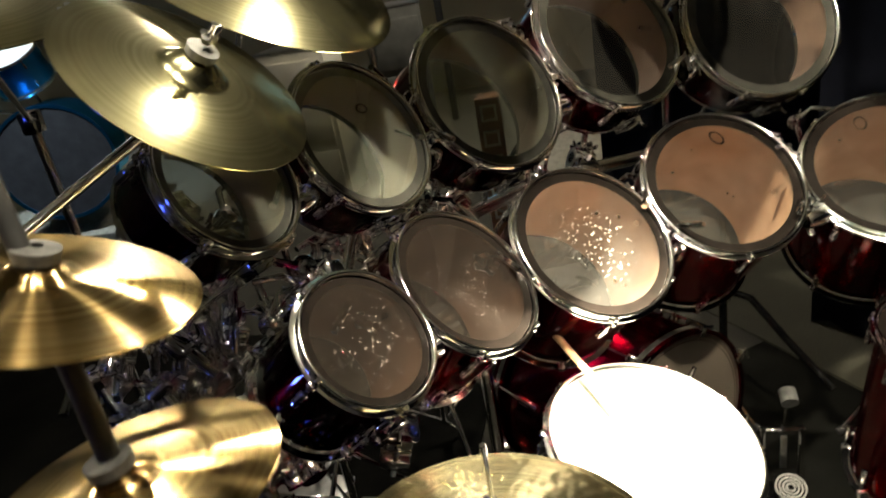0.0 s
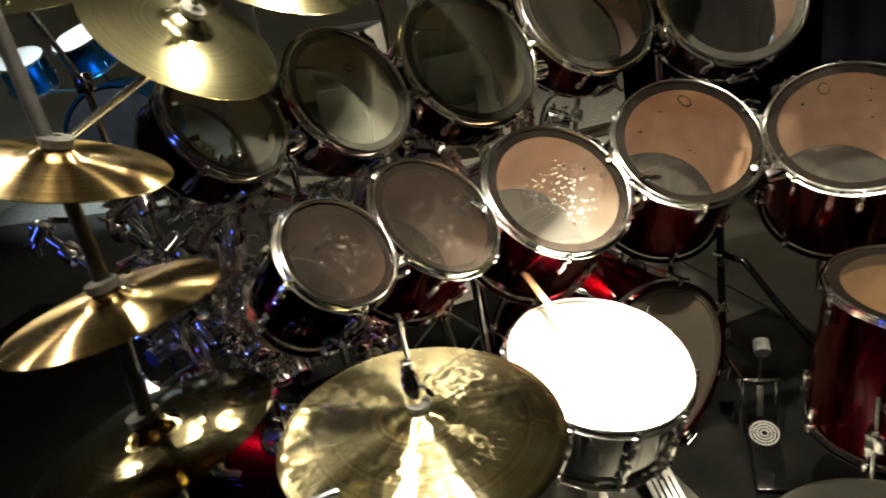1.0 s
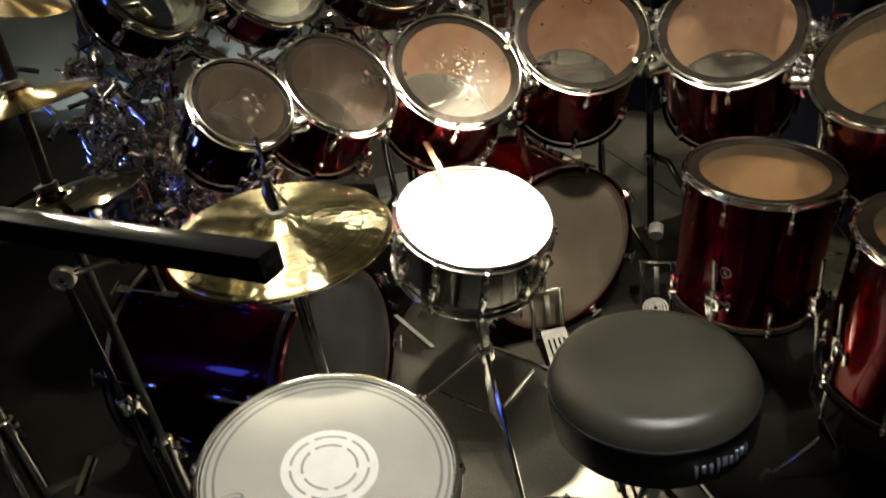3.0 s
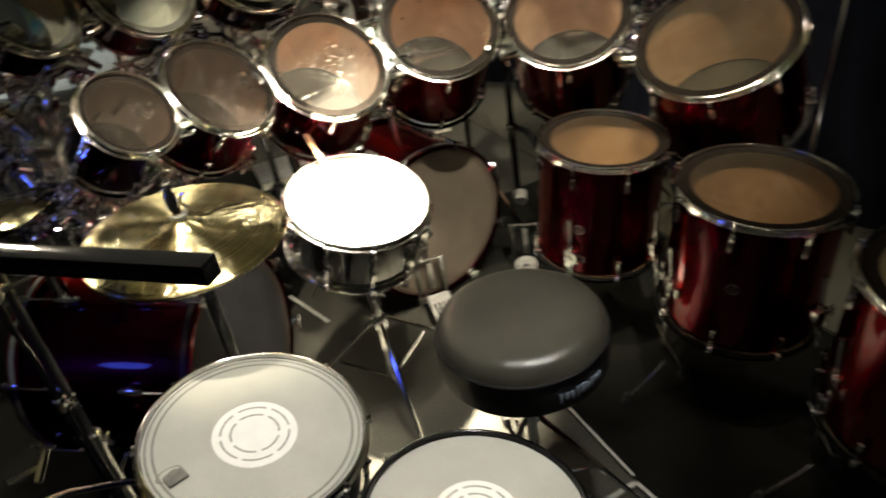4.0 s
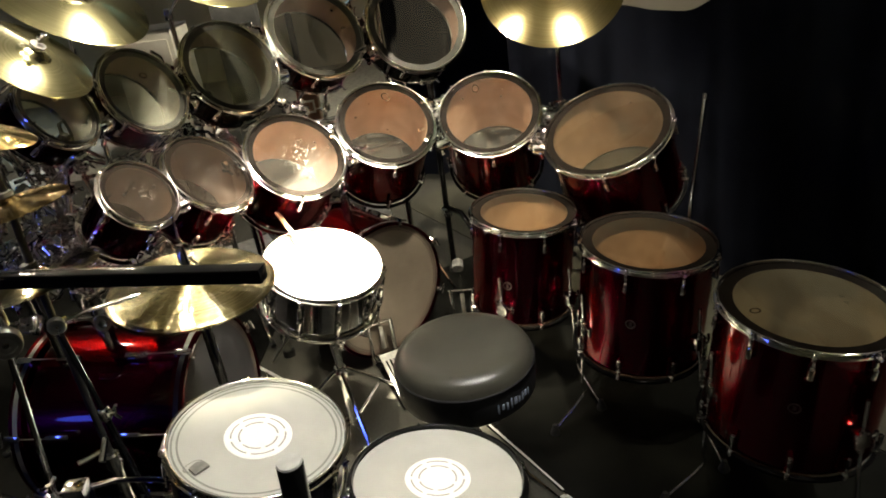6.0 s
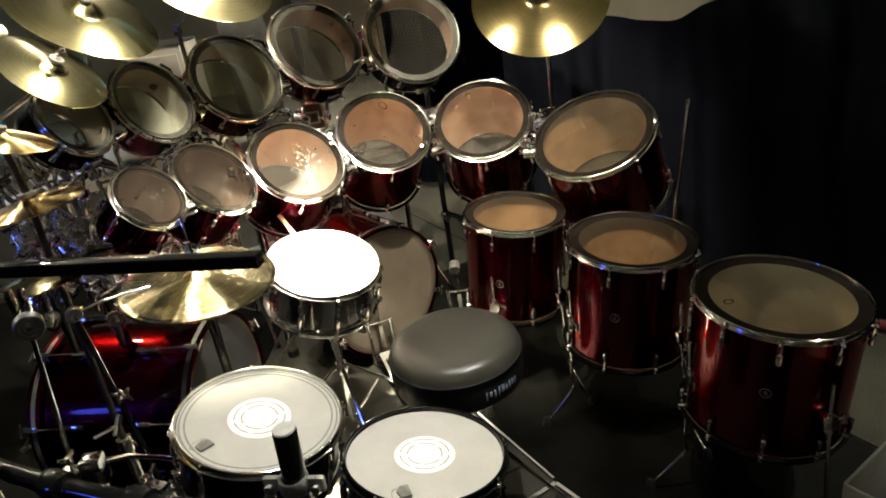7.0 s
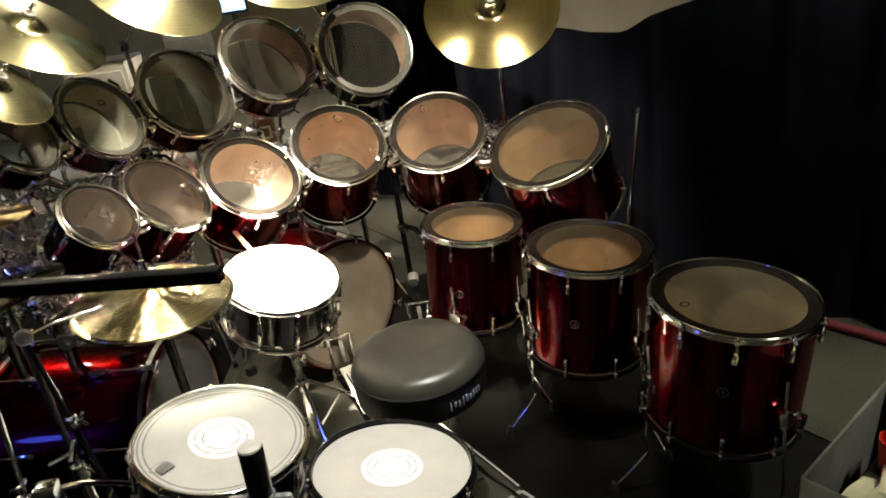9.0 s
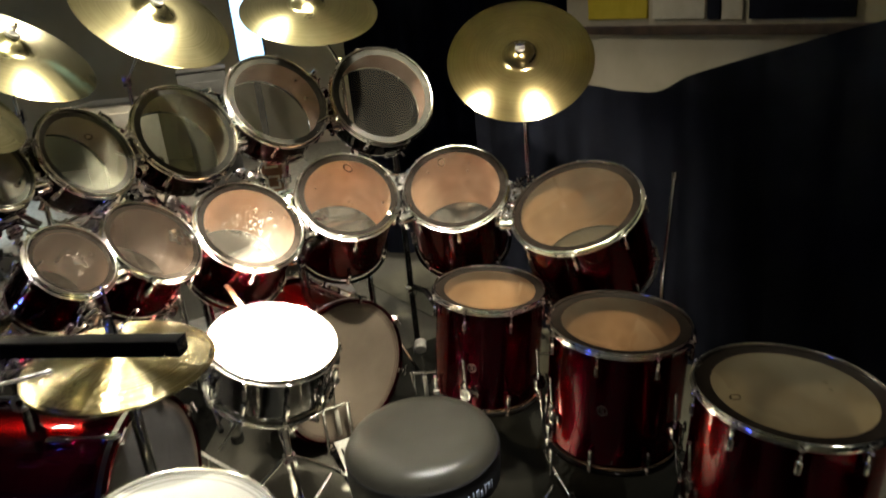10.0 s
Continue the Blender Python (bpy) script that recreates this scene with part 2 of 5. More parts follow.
HEAD_CLEAR = film("clear_drum_head", (0.86, 0.85, 0.83), 0.015, (0.5, 0.48, 0.43))
HEAD_LOWER = film("cloudy_resonant_head", (0.66, 0.66, 0.64), 0.13, (0.34, 0.35, 0.33))
HEAD_WORN = film("worn_clear_drum_head", (0.50, 0.50, 0.49), 0.03, (0.55, 0.52, 0.46), 0.5, 0.15)
# olive haze here paints the lens veil of the glare into the film
HEAD_VEILED = film("veiled_clear_drum_head", (0.36, 0.37, 0.33), 0.17, (0.30, 0.31, 0.25))
HEAD_GREY = film("greyed_worn_drum_head", (0.34, 0.31, 0.28), 0.014, (0.50, 0.42, 0.36), 0.20, 0.12)
HEAD_AMBER = film("amber_clear_head", (0.52, 0.48, 0.40), 0.03, (0.4, 0.36, 0.27))
HEAD_MILKY = film("milky_clear_head", (0.62, 0.63, 0.50), 0.10, (0.40, 0.38, 0.27))
HEAD_RING = vary(material("black_head_ring", (0.012, 0.011, 0.010), 0.35, spec=0.03), 30, (0.0035, 0.003, 0.0025), (0.008, 0.006, 0.005))
HEAD_RING_PALE = vary(material("smoky_head_ring", (0.05, 0.05, 0.045), 0.3, spec=0.2), 30, (0.016, 0.016, 0.014), (0.034, 0.033, 0.028))
BROWN_RING = vary(material("brown_film_ring", (0.05, 0.04, 0.03), 0.4), 30, (0.035, 0.026, 0.020), (0.065, 0.050, 0.038))
HEAD_WHITE = vary(material("coated_white_head", (0.78, 0.77, 0.72), 0.55), 7, (0.56, 0.55, 0.50), (0.64, 0.63, 0.58), 0.25, 900, coord="Object")
HEAD_CREAM = vary(material("coated_cream_head", (0.45, 0.44, 0.40), 0.5), 7, (0.34, 0.335, 0.30), (0.41, 0.405, 0.365), 0.25, 900)
PALE_PRINT = vary(material("pale_grey_print", (0.55, 0.55, 0.5), 0.6), 50, (0.28, 0.28, 0.25), (0.36, 0.36, 0.33))
HEAD_SMOKE = vary(material("grey_smoke_head", (0.2, 0.18, 0.15), 0.3), 5, (0.075, 0.063, 0.050), (0.120, 0.100, 0.080), 0.1, 500)
HEAD_DOT = vary(material("white_centre_dot", (0.88, 0.88, 0.85), 0.4), 30, (0.74, 0.74, 0.71), (0.80, 0.80, 0.77))
HEAD_DULL = vary(material("dull_grey_film_ring", (0.5, 0.5, 0.46), 0.5), 20, (0.15, 0.15, 0.13), (0.20, 0.20, 0.18))


def bronze(name, dark, light, rough, hammer, lathing=0.8, stretch=1.0):
    """Lathed bronze: grooves round the axis stretch the glints outwards from the bell."""
    m, nodes, links, b = material(name, light, rough, 1.0)
    tan = nodes.new("ShaderNodeTangent")
    tan.direction_type, tan.axis = "RADIAL", "Z"
    b.inputs["Anisotropic"].default_value = stretch
    b.inputs["Anisotropic Rotation"].default_value = 0.25
    links.new(tan.outputs[0], b.inputs["Tangent"])
    tc = nodes.new("ShaderNodeTexCoord")
    ln = nodes.new("ShaderNodeVectorMath")
    ln.operation = "LENGTH"
    links.new(tc.outputs["Object"], ln.inputs[0])
    groove = nodes.new("ShaderNodeTexNoise")
    groove.noise_dimensions = "1D"
    groove.inputs["Scale"].default_value, groove.inputs["Detail"].default_value = 230, 3
    links.new(ln.outputs["Value"], groove.inputs["W"])
    dirt = noise_node(nodes, links, 11, 6)
    mx = nodes.new("ShaderNodeMix")
    mx.inputs[0].default_value = 0.5
    links.new(groove.outputs["Fac"], mx.inputs[2])
    links.new(dirt.outputs["Fac"], mx.inputs[3])
    r = ramp(nodes, links, mx.outputs[0], [(0.35, dark), (0.65, light)])
    links.new(r.outputs["Color"], b.inputs["Base Color"])
    ham = noise_node(nodes, links, 45, 1)
    hb = nodes.new("ShaderNodeBump")
    hb.inputs["Strength"].default_value, hb.inputs["Distance"].default_value = hammer, 0.004
    links.new(ham.outputs["Fac"], hb.inputs["Height"])
    gb = nodes.new("ShaderNodeBump")
    gb.inputs["Strength"].default_value, gb.inputs["Distance"].default_value = lathing, 0.0011
    links.new(groove.outputs["Fac"], gb.inputs["Height"])
    links.new(hb.outputs["Normal"], gb.inputs["Normal"])
    links.new(gb.outputs["Normal"], b.inputs["Normal"])
    return m


BRONZE = bronze("lathed_bronze", (0.42, 0.39, 0.21), (0.60, 0.56, 0.34), 0.16, 0.04, 0.06, 0.35)
BRONZE_AGED = bronze("aged_bronze", (0.30, 0.25, 0.12), (0.42, 0.36, 0.19), 0.095, 0.08, 0.05, 0.25)
BRONZE_HAMMERED = bronze("hammered_bronze", (0.40, 0.33, 0.16), (0.86, 0.78, 0.48), 0.20, 0.45, 0.08, 1.0)
BRONZE_BRIGHT = bronze("bright_gold_bronze", (0.34, 0.21, 0.07), (0.78, 0.59, 0.27), 0.165, 0.003, 0.10)
BRONZE_DARK = bronze("dark_polished_bronze", (0.14, 0.115, 0.05), (0.27, 0.235, 0.12), 0.07, 0.16, 0.04, 0.2)


# ---- mesh helpers ----
def finish(bm, name, mat, angle=40):
    me = bpy.data.meshes.new(name)
    bmesh.ops.recalc_face_normals(bm, faces=bm.faces)
    bm.to_mesh(me)
    bm.free()
    me.materials.append(mat)
    me.polygons.foreach_set("use_smooth", [True] * len(me.polygons))
    me.set_sharp_from_angle(angle=radians(angle))
    return me


def part(name, bm, mat, parent=None, label="", m=None, angle=40):
    me = finish(bm, name, mat, angle) if isinstance(bm, bmesh.types.BMesh) else bm
    ob = new(name, me)
    if parent:
        ob.parent = parent
    if m is not None:
        ob.matrix_local = m
    if label:
        tagged(ob, label)
    return ob


def thing(name, m, label, category, group="", kind=""):
    e = new(name)
    e.empty_display_size = 0.05
    e.matrix_world = m
    return tagged(e, label, category, group, kind)


def lathe(profile, seg=48, closed=False):
    """Turns a profile of (radius, height) round z; a closed one makes a ring."""
    bm = bmesh.new()
    rings = []
    for r, z in profile:
        if r < 1e-6:
            rings.append([bm.verts.new((0, 0, z))])
        else:
            rings.append([bm.verts.new((r * math.cos(2 * math.pi * k / seg), r * math.sin(2 * math.pi * k / seg), z)) for k in range(seg)])
    pairs = list(zip(rings, rings[1:])) + ([(rings[-1], rings[0])] if closed else [])
    for a, b in pairs:
        for k in range(seg):
            j = (k + 1) % seg
            if len(a) == 1 and len(b) == 1:
                continue
            if len(a) == 1:
                bm.faces.new((a[0], b[k], b[j]))
            elif len(b) == 1:
                bm.faces.new((a[k], b[0], a[j]))
            else:
                bm.faces.new((a[k], b[k], b[j], a[j]))
    return bm


def sweep(points, r, seg=12, bm=None, caps=True):
    """A round tube through the points."""
    bm = bm or bmesh.new()
    pts = [Vector(p) for p in points]
    rad = r if isinstance(r, (list, tuple)) else [r] * len(pts)
    rings, side = [], None
    for i, p in enumerate(pts):
        d = (pts[min(i + 1, len(pts) - 1)] - pts[max(i - 1, 0)]).normalized()
        if side is None:
            side = d.orthogonal().normalized()
        side = (side - d * side.dot(d)).normalized()
        up = d.cross(side)
        rings.append([bm.verts.new(p + rad[i] * (side * math.cos(2 * math.pi * k / seg) + up * math.sin(2 * math.pi * k / seg))) for k in range(seg)])
    for a, b in zip(rings, rings[1:]):
        for k in range(seg):
            j = (k + 1) % seg
            bm.faces.new((a[k], a[j], b[j], b[k]))
    if caps:
        bm.faces.new(rings[0][::-1])
        bm.faces.new(rings[-1])
    return bm


def block(sx, sy, sz, bevel=0.002, at=(0, 0, 0), bm=None, m=None):
    """A box with bevelled edges, its middle at a place."""
    tmp = bmesh.new()
    bmesh.ops.create_cube(tmp, size=1.0, matrix=Matrix.Diagonal((sx, sy, sz, 1)))
    if bevel:
        bmesh.ops.bevel(tmp, geom=tmp.edges[:], offset=bevel, segments=2, affect="EDGES", profile=0.6)
    bmesh.ops.transform(tmp, matrix=(m or Matrix.Identity(4)) @ Matrix.Translation(at), verts=tmp.verts)
    if bm is None:
        return tmp
    me = bpy.data.meshes.new("tmp")
    tmp.to_mesh(me)
    tmp.free()
    bm.from_mesh(me)
    bpy.data.meshes.remove(me)
    return bm


def curve_points(points, steps=8):
    """Catmull-Rom through the points."""
    p = [Vector(q) for q in points]
    p = [2 * p[0] - p[1]] + p + [2 * p[-1] - p[-2]]
    out = []
    for i in range(1, len(p) - 2):
        for s in range(steps):
            t = s / steps
            a, b, c, d = p[i - 1:i + 3]
            out.append(0.5 * ((2 * b) + (c - a) * t + (2 * a - 5 * b + 4 * c - d) * t * t + (3 * b - a - 3 * c + d) * t ** 3))
    out.append(p[-2])
    return out


def facing(c, n, spin=0.0):
    """A pose at c whose z axis is n."""
    q = Vector(n).normalized().to_track_quat("Z", "Y")
    return Matrix.Translation(c) @ q.to_matrix().to_4x4() @ Matrix.Rotation(spin, 4, "Z")


def between(a, b):
    """A pose at a whose z axis points to b."""
    return facing(a, Vector(b) - Vector(a))


# ---- hardware shared by the drums ----
def lug_mesh():
    bm = sweep([(0.001, 0, -0.019), (0.001, 0, -0.015), (0.001, 0, 0.013), (0.001, 0, 0.018)], [0.004, 0.0075, 0.0075, 0.005], 12)
    sweep([(-0.014, 0, 0.0), (0.004, 0, 0.0)], 0.0055, 10, bm)
    sweep([(0.001, 0, 0.016), (0.001, 0, 0.030)], 0.0046, 8, bm)
    return finish(bm, "lug", CHROME)


def rod_mesh():
    bm = sweep([(0, 0, -0.050), (0, 0, 0.004)], 0.0030, 8)
    sweep([(0, 0, 0.004), (0, 0, 0.006), (0, 0, 0.013), (0, 0, 0.015)], [0.003, 0.0048, 0.0048, 0.003], 8, bm)
    sweep([(0, 0, -0.001), (0, 0, 0.0005), (0, 0, 0.0030), (0, 0, 0.0042)], [0.004, 0.0075, 0.0075, 0.005], 12, bm)
    sweep([(-0.012, 0, -0.004), (0.004, 0, -0.004), (0.008, 0, -0.004)], [0.0075, 0.0075, 0.004], 10, bm)
    return finish(bm, "tension_rod", CHROME)


LUG, ROD = lug_mesh(), rod_mesh()


def wing_mesh():
    bm = sweep([(0, 0, -0.006), (0, 0, 0.010)], 0.005, 10)
    for s in (-1, 1):
        sweep([(0, 0, 0.004), (s * 0.010, 0, 0.010), (s * 0.017, 0, 0.016)], [0.0035, 0.004, 0.003], 8, bm)
    return finish(bm, "wing_nut", CHROME)


WING = wing_mesh()


def hoop_bm(r, seg, up=1):
    bead = [(r - 0.0028 + 0.0028 * math.cos(q), -0.0028 + 0.0028 * math.sin(q)) for q in (3.4, 2.6, 1.9, 1.2, 0.5, -0.2, -0.9)]
    prof = bead + [(r - 0.0042, -0.0075), (r - 0.0042, -0.0165), (r + 0.0010, -0.0185), (r + 0.0055, -0.0195), (r + 0.0060, -0.0215), (r + 0.0050, -0.0235), (r - 0.0055, -0.024), (r - 0.0062, -0.0065)]
    return lathe([(a, b * up * 0.74) for a, b in prof], seg, True)


def drum(name, c, n, r, depth, shell_mat, top, bottom, lugs, label, category, group="", spin=0.0, hoop_mat=None, hoop_label="", clear=True, inner=None, low_shade_mat=None):
    """A drum whose top rim is a circle round c of radius r, square to n. The thing's base is the middle of its lower rim."""
    n = Vector(n).normalized()
    seg = 64
    d = thing(name, facing(Vector(c) - n * depth, n, spin), label, category, group)
    rs = r - 0.009
    prof = [(rs, depth - 0.022), (rs, 0.022), (rs - 0.003, 0.019), (rs - 0.0065, 0.022), (rs - 0.0065, depth - 0.022), (rs - 0.003, depth - 0.018)]
    sh = part("shell", lathe(prof[:2], seg), shell_mat, d)
    part("shell_inside", lathe(prof[1:] + [prof[0]], seg), inner or PLY, d, "bare maple ply inside of the shell" if clear else "")
    part("batter_hoop", hoop_bm(r, seg), hoop_mat or HOOP, d, hoop_label, Matrix.Translation((0, 0, depth)))
    if bottom:
        # a lower hoop lost in shade gets that darkness as its own material
        part("lower_hoop", hoop_bm(r, seg, -1), low_shade_mat or hoop_mat or HOOP, d, hoop_label)
    else:
        part("lower_rim", lathe([(rs + 0.001, 0.03), (rs + 0.003, 0.028), (rs + 0.003, 0.018), (rs - 0.007, 0.018), (rs - 0.007, 0.03)], seg, True), HOOP, d)
    hz = depth - 0.010
    if top[1] is not None:
        k = top[2]
        part("batter_head", lathe([(0, 0), (rs * k * 0.5, 0), (rs * k, 0)], seg), top[0], d, top[3], Matrix.Translation((0, 0, hz)))
        part("head_ring", lathe([(rs * k, 0), (rs * 0.5 + rs * k * 0.5, 0), (rs + 0.001, 0), (rs + 0.001, -0.008)], seg), top[1], d, "dark perimeter ring of the head", Matrix.Translation((0, 0, hz)))
    else:
        part("batter_head", lathe([(0, 0), (rs * 0.5, 0), (rs + 0.001, 0), (rs + 0.001, -0.008)], seg), top[0], d, top[3], Matrix.Translation((0, 0, hz)))
    if bottom:
        part("resonant_head", lathe([(0, 0), (rs * 0.5, 0), (rs, 0)], seg), bottom, d, "", Matrix.Translation((0, 0, 0.010)))
    for k in range(lugs):
        a = 2 * math.pi * (k + 0.5) / lugs
        turn = Matrix.Rotation(a, 4, "Z")
        flip = Matrix.Rotation(math.pi, 4, "X")
        zt = 0.062
        for zz, f in ((depth, Matrix.Identity(4)), (0.0, flip))[:2 if bottom else 1]:
            s = 1 if zz else -1
            part("lug", LUG, None, d, "", turn @ Matrix.Translation((rs + 0.010, 0, zz - s * zt)) @ f)
            part("tension_rod", ROD, None, d, "", turn @ Matrix.Translation((rs + 0.0115, 0, zz - s * 0.016)) @ f)
    return d


# ---- rack toms, lower and upper row ----
RACK_TOMS = [
    # place of the rim's middle, facing, radius, depth, head, lugs
    ((-0.237, 0.843, 1.109), (0.656, -0.364, 0.662), 0.106, 0.205, HEAD_GREY, 5, "eight inch rack tom, dark red sparkle shell, worn clear head"),
    ((-0.114, 1.080, 1.064), (0.646, -0.327, 0.690), 0.139, 0.215, HEAD_GREY, 6, "ten inch rack tom, red sparkle shell, dented hazy clear head"),
    ((0.114, 1.278, 1.017), (0.427, -0.529, 0.733), 0.165, 0.26, HEAD_WORN, 6, "twelve inch rack tom, red sparkle shell, brightly lit dented clear head"),
    ((0.411, 1.484, 1.020), (0.207, -0.638, 0.742), 0.173, 0.33, HEAD_CLEAR, 6, "thirteen inch rack tom, red sparkle shell, clear head with dark ring"),
    ((0.779, 1.546, 0.988), (-0.092, -0.590, 0.802), 0.185, 0.35, HEAD_CLEAR, 8, "fourteen inch rack tom, red sparkle shell, clear head with dark ring"),
    ((1.148, 1.340, 0.932), (-0.295, -0.349, 0.890), 0.219, 0.33, HEAD_AMBER, 8, "wide sixteen inch tom, red sparkle shell, clear head with dark ring"),
    ((-0.382, 0.885, 1.348), (0.814, -0.293, 0.502), 0.111, 0.14, HEAD_VEILED, 5, "small single-headed upper rack tom, dark red shell, hazy clear head"),
    ((-0.250, 1.145, 1.314), (0.752, -0.435, 0.497), 0.136, 0.15, HEAD_VEILED, 6, "ten inch single-headed upper rack tom, dark red shell, hazy clear head"),
    ((-0.045, 1.400, 1.301), (0.584, -0.605, 0.540), 0.163, 0.165, HEAD_VEILED, 6, "twelve inch single-headed upper rack tom, dark red shell, hazy clear head"),
    ((0.217, 1.637, 1.336), (0.485, -0.659, 0.574), 0.178, 0.165, HEAD_CLEAR, 6, "thirteen inch upper rack tom, red shell, clear head showing the inside"),
    ((0.573, 1.754, 1.298), (0.259, -0.835, 0.486), 0.188, 0.17, HEAD_CLEAR, 8, "fourteen inch upper rack tom, red shell, clear head showing the inside"),
]
def head_mark(d, depth, x, y, r, ring=False):
    """A small dark stain, or a printed loop, on a drum head."""
    prof = [(r * 0.72, 0.0006), (r, 0.0006)] if ring else [(0, 0.0006), (r * 0.6, 0.0008), (r, 0.0005)]
    part("print_loop" if ring else "stain", lathe(prof, 20), STAIN, d, "", Matrix.Translation((x, y, depth - 0.010)) @ Matrix.Rotation(x * 40, 4, "Z") @ Matrix.Diagonal((1, 0.7, 1, 1)))


STAIN = vary(material("dark_head_stain", (0.05, 0.035, 0.025), 0.9, spec=0.0), 60, (0.008, 0.006, 0.004), (0.022, 0.015, 0.010))
MARK_SPOTS = random.Random(5)


def spot_head(d, r, depth, count):
    for k in range(count):
        a, u = MARK_SPOTS.uniform(0, 6.28), r * MARK_SPOTS.uniform(0.15, 0.68)
        head_mark(d, depth, u * math.cos(a), u * math.sin(a), MARK_SPOTS.uniform(0.0025, 0.006))


for i, (c, n, r, depth, head, lugs, label) in enumerate(RACK_TOMS):
    # from the fourth tom on, black metal paints the shade on the lower hoop
    d = drum("rack_tom", c, n, r, depth, RED_SHELL if 0 < i < 6 else RED_SHELL_SHADED, (head, HEAD_RING if i < 6 else HEAD_RING_PALE, 0.885, "clear plastic drum head"), HEAD_LOWER if i < 6 else None, lugs, label, "tom drum", "rack toms", spin=0.3 * i, inner=PLY if 1 < i < 6 else PLY_SHADED, low_shade_mat=BLACK_METAL if i > 2 else None)
    if i in (2, 3, 4, 5):
        spot_head(d, r, depth, (5, 4, 4, 2)[i - 2])
    if i in (3, 4):
        nn = Vector(n).normalized()
        up = (Vector((0, 0, 1)) - nn * nn.z).normalized()
        p = d.matrix_world.inverted() @ (Vector(c) + up * (r * 0.62) + up.cross(nn) * (r * (0.20 if i == 3 else -0.25)))
        head_mark(d, depth, p.x, p.y, 0.020, True)
    if i == 7:
        head_mark(d, depth, 0.02, -0.05, 0.013, True)

# ---- floor toms ----
FLOOR_TOMS = [
    ((0.836, 1.280, 0.704), (0.091, -0.038, 0.995), 0.186, 0.385, 8, "fourteen inch floor tom, red sparkle shell on chrome legs", ((0.699, 1.112), (0.96, 1.10), (0.83, 1.45))),
    ((1.166, 0.962, 0.683), (0.079, -0.035, 0.996), 0.209, 0.40, 8, "sixteen inch floor tom, red sparkle shell on chrome legs", ((0.920, 0.937), (1.26, 0.74), (1.28, 1.16))),
    ((1.436, 0.520, 0.669), (0.084, -0.029, 0.996), 0.228, 0.40, 10, "eighteen inch floor tom, dark red sparkle shell on chrome legs", ((1.172, 0.550), (1.46, 0.24), (1.62, 0.62))),
]


def leg_mesh(top, foot):
    """A bent floor tom leg from its bracket to its rubber foot."""
    t, f = Vector(top), Vector(foot)
    knee = Vector((t.x + (f.x - t.x) * 0.12, t.y + (f.y - t.y) * 0.12, 0.16))
    return sweep(curve_points([t + Vector((0, 0, 0.12)), t, knee + Vector((0, 0, 0.04)), knee - Vector((0, 0, 0.02)), f + Vector((0, 0, 0.02))], 4), 0.0052, 10)


for (c, n, r, depth, lugs, label, legs), head in zip(FLOOR_TOMS, (HEAD_AMBER, HEAD_AMBER, HEAD_MILKY)):
    # lower hoops coloured black to stand for the shade near the floor
    d = drum("floor_tom", c, n, r, depth, RED_SHELL, (head, HEAD_RING, 0.845, "clear plastic drum head"), HEAD_LOWER, lugs, label, "floor tom", "floor toms", spin=0.2, low_shade_mat=BLACK_METAL)
    inv = d.matrix_world.inverted()
    if head is HEAD_MILKY:
        for x, y, q, ring in ((1.288, 0.512, 0.016, True), (1.535, 0.545, 0.006, True), (1.530, 0.515, 0.006, True)):
            p = inv @ Vector((x, y, c[2]))
            head_mark(d, depth, p.x, p.y, q, ring)
    for lx, ly in legs:
        out = (Vector((lx, ly, 0)) - Vector((c[0], c[1], 0))).normalized()
        top = Vector((c[0], c[1], 0.415)) + out * (r + 0.012)
        foot = Vector((c[0], c[1], 0.0)) + out * (r + 0.13)
        leg = part("leg", leg_mesh(top, foot), CHROME, d, "bent chrome leg", inv)
        part("rubber_foot", lathe([(0, 0), (0.017, 0), (0.018, 0.010), (0.012, 0.028), (0.007, 0.045), (0, 0.045)], 16), RUBBER, leg, "black rubber foot", Matrix.Translation(foot))
        bk = block(0.034, 0.040, 0.046, 0.006)
        sweep([(0.004, 0.014, 0.0), (0.004, 0.045, 0.0)], 0.004, 8, bk)
        sweep([(0.004, 0.040, -0.014), (0.004, 0.040, 0.014)], 0.005, 8, bk)
        sweep([(0.008, 0, -0.034), (0.008, 0, 0.034)], 0.010, 10, bk)
        part("leg_bracket", bk, CHROME, d, "chrome leg bracket with wing screw", inv @ Matrix.Translation(top - out * 0.008) @ Matrix.Rotation(math.atan2(out.y, out.x), 4, "Z"))
    # round badge on the side that faces the stool
    bd = lathe([(0.011, 0.0), (0.012, 0.003), (0.015, 0.003), (0.016, 0.0)], 24, True)
    block(0.008, 0.012, 0.003, 0.001, (0, 0, 0.0015), bd)
    to = (Vector((c[0] - 0.12, c[1] - 0.18, 0)) - Vector((c[0], c[1], 0))).normalized()
    part("badge", bd, BADGE, d, "round silver maker's badge", inv @ facing(Vector((c[0], c[1], 0.495)) + to * (r - 0.008), to))

# ---- snare drum, with its stand ----
SN, SC = Vector((0.255, -0.180, 0.950)).normalized(), Vector((0.162, 1.032, 0.738))
snare = drum("snare_drum", SC, SN, 0.188, 0.175, GREY_SHELL, (HEAD_WHITE, None, 1, "coated white drum head"), HEAD_VEILED, 10, "snare drum, gunmetal shell, white head in the spotlight", "snare drum", clear=False, inner=STEEL)
for k in range(3):
    part("print_mark", block(0.012, 0.003, 0.0006, 0.0, (-0.118 + 0.004 * k, 0.03 - 0.018 * k, 0.1655)), GREY_PRINT, snare, "grey print on the head")
part("strainer", block(0.022, 0.034, 0.075, 0.005, (0.19, 0.02, 0.09)), CHROME, snare, "chrome snare strainer")
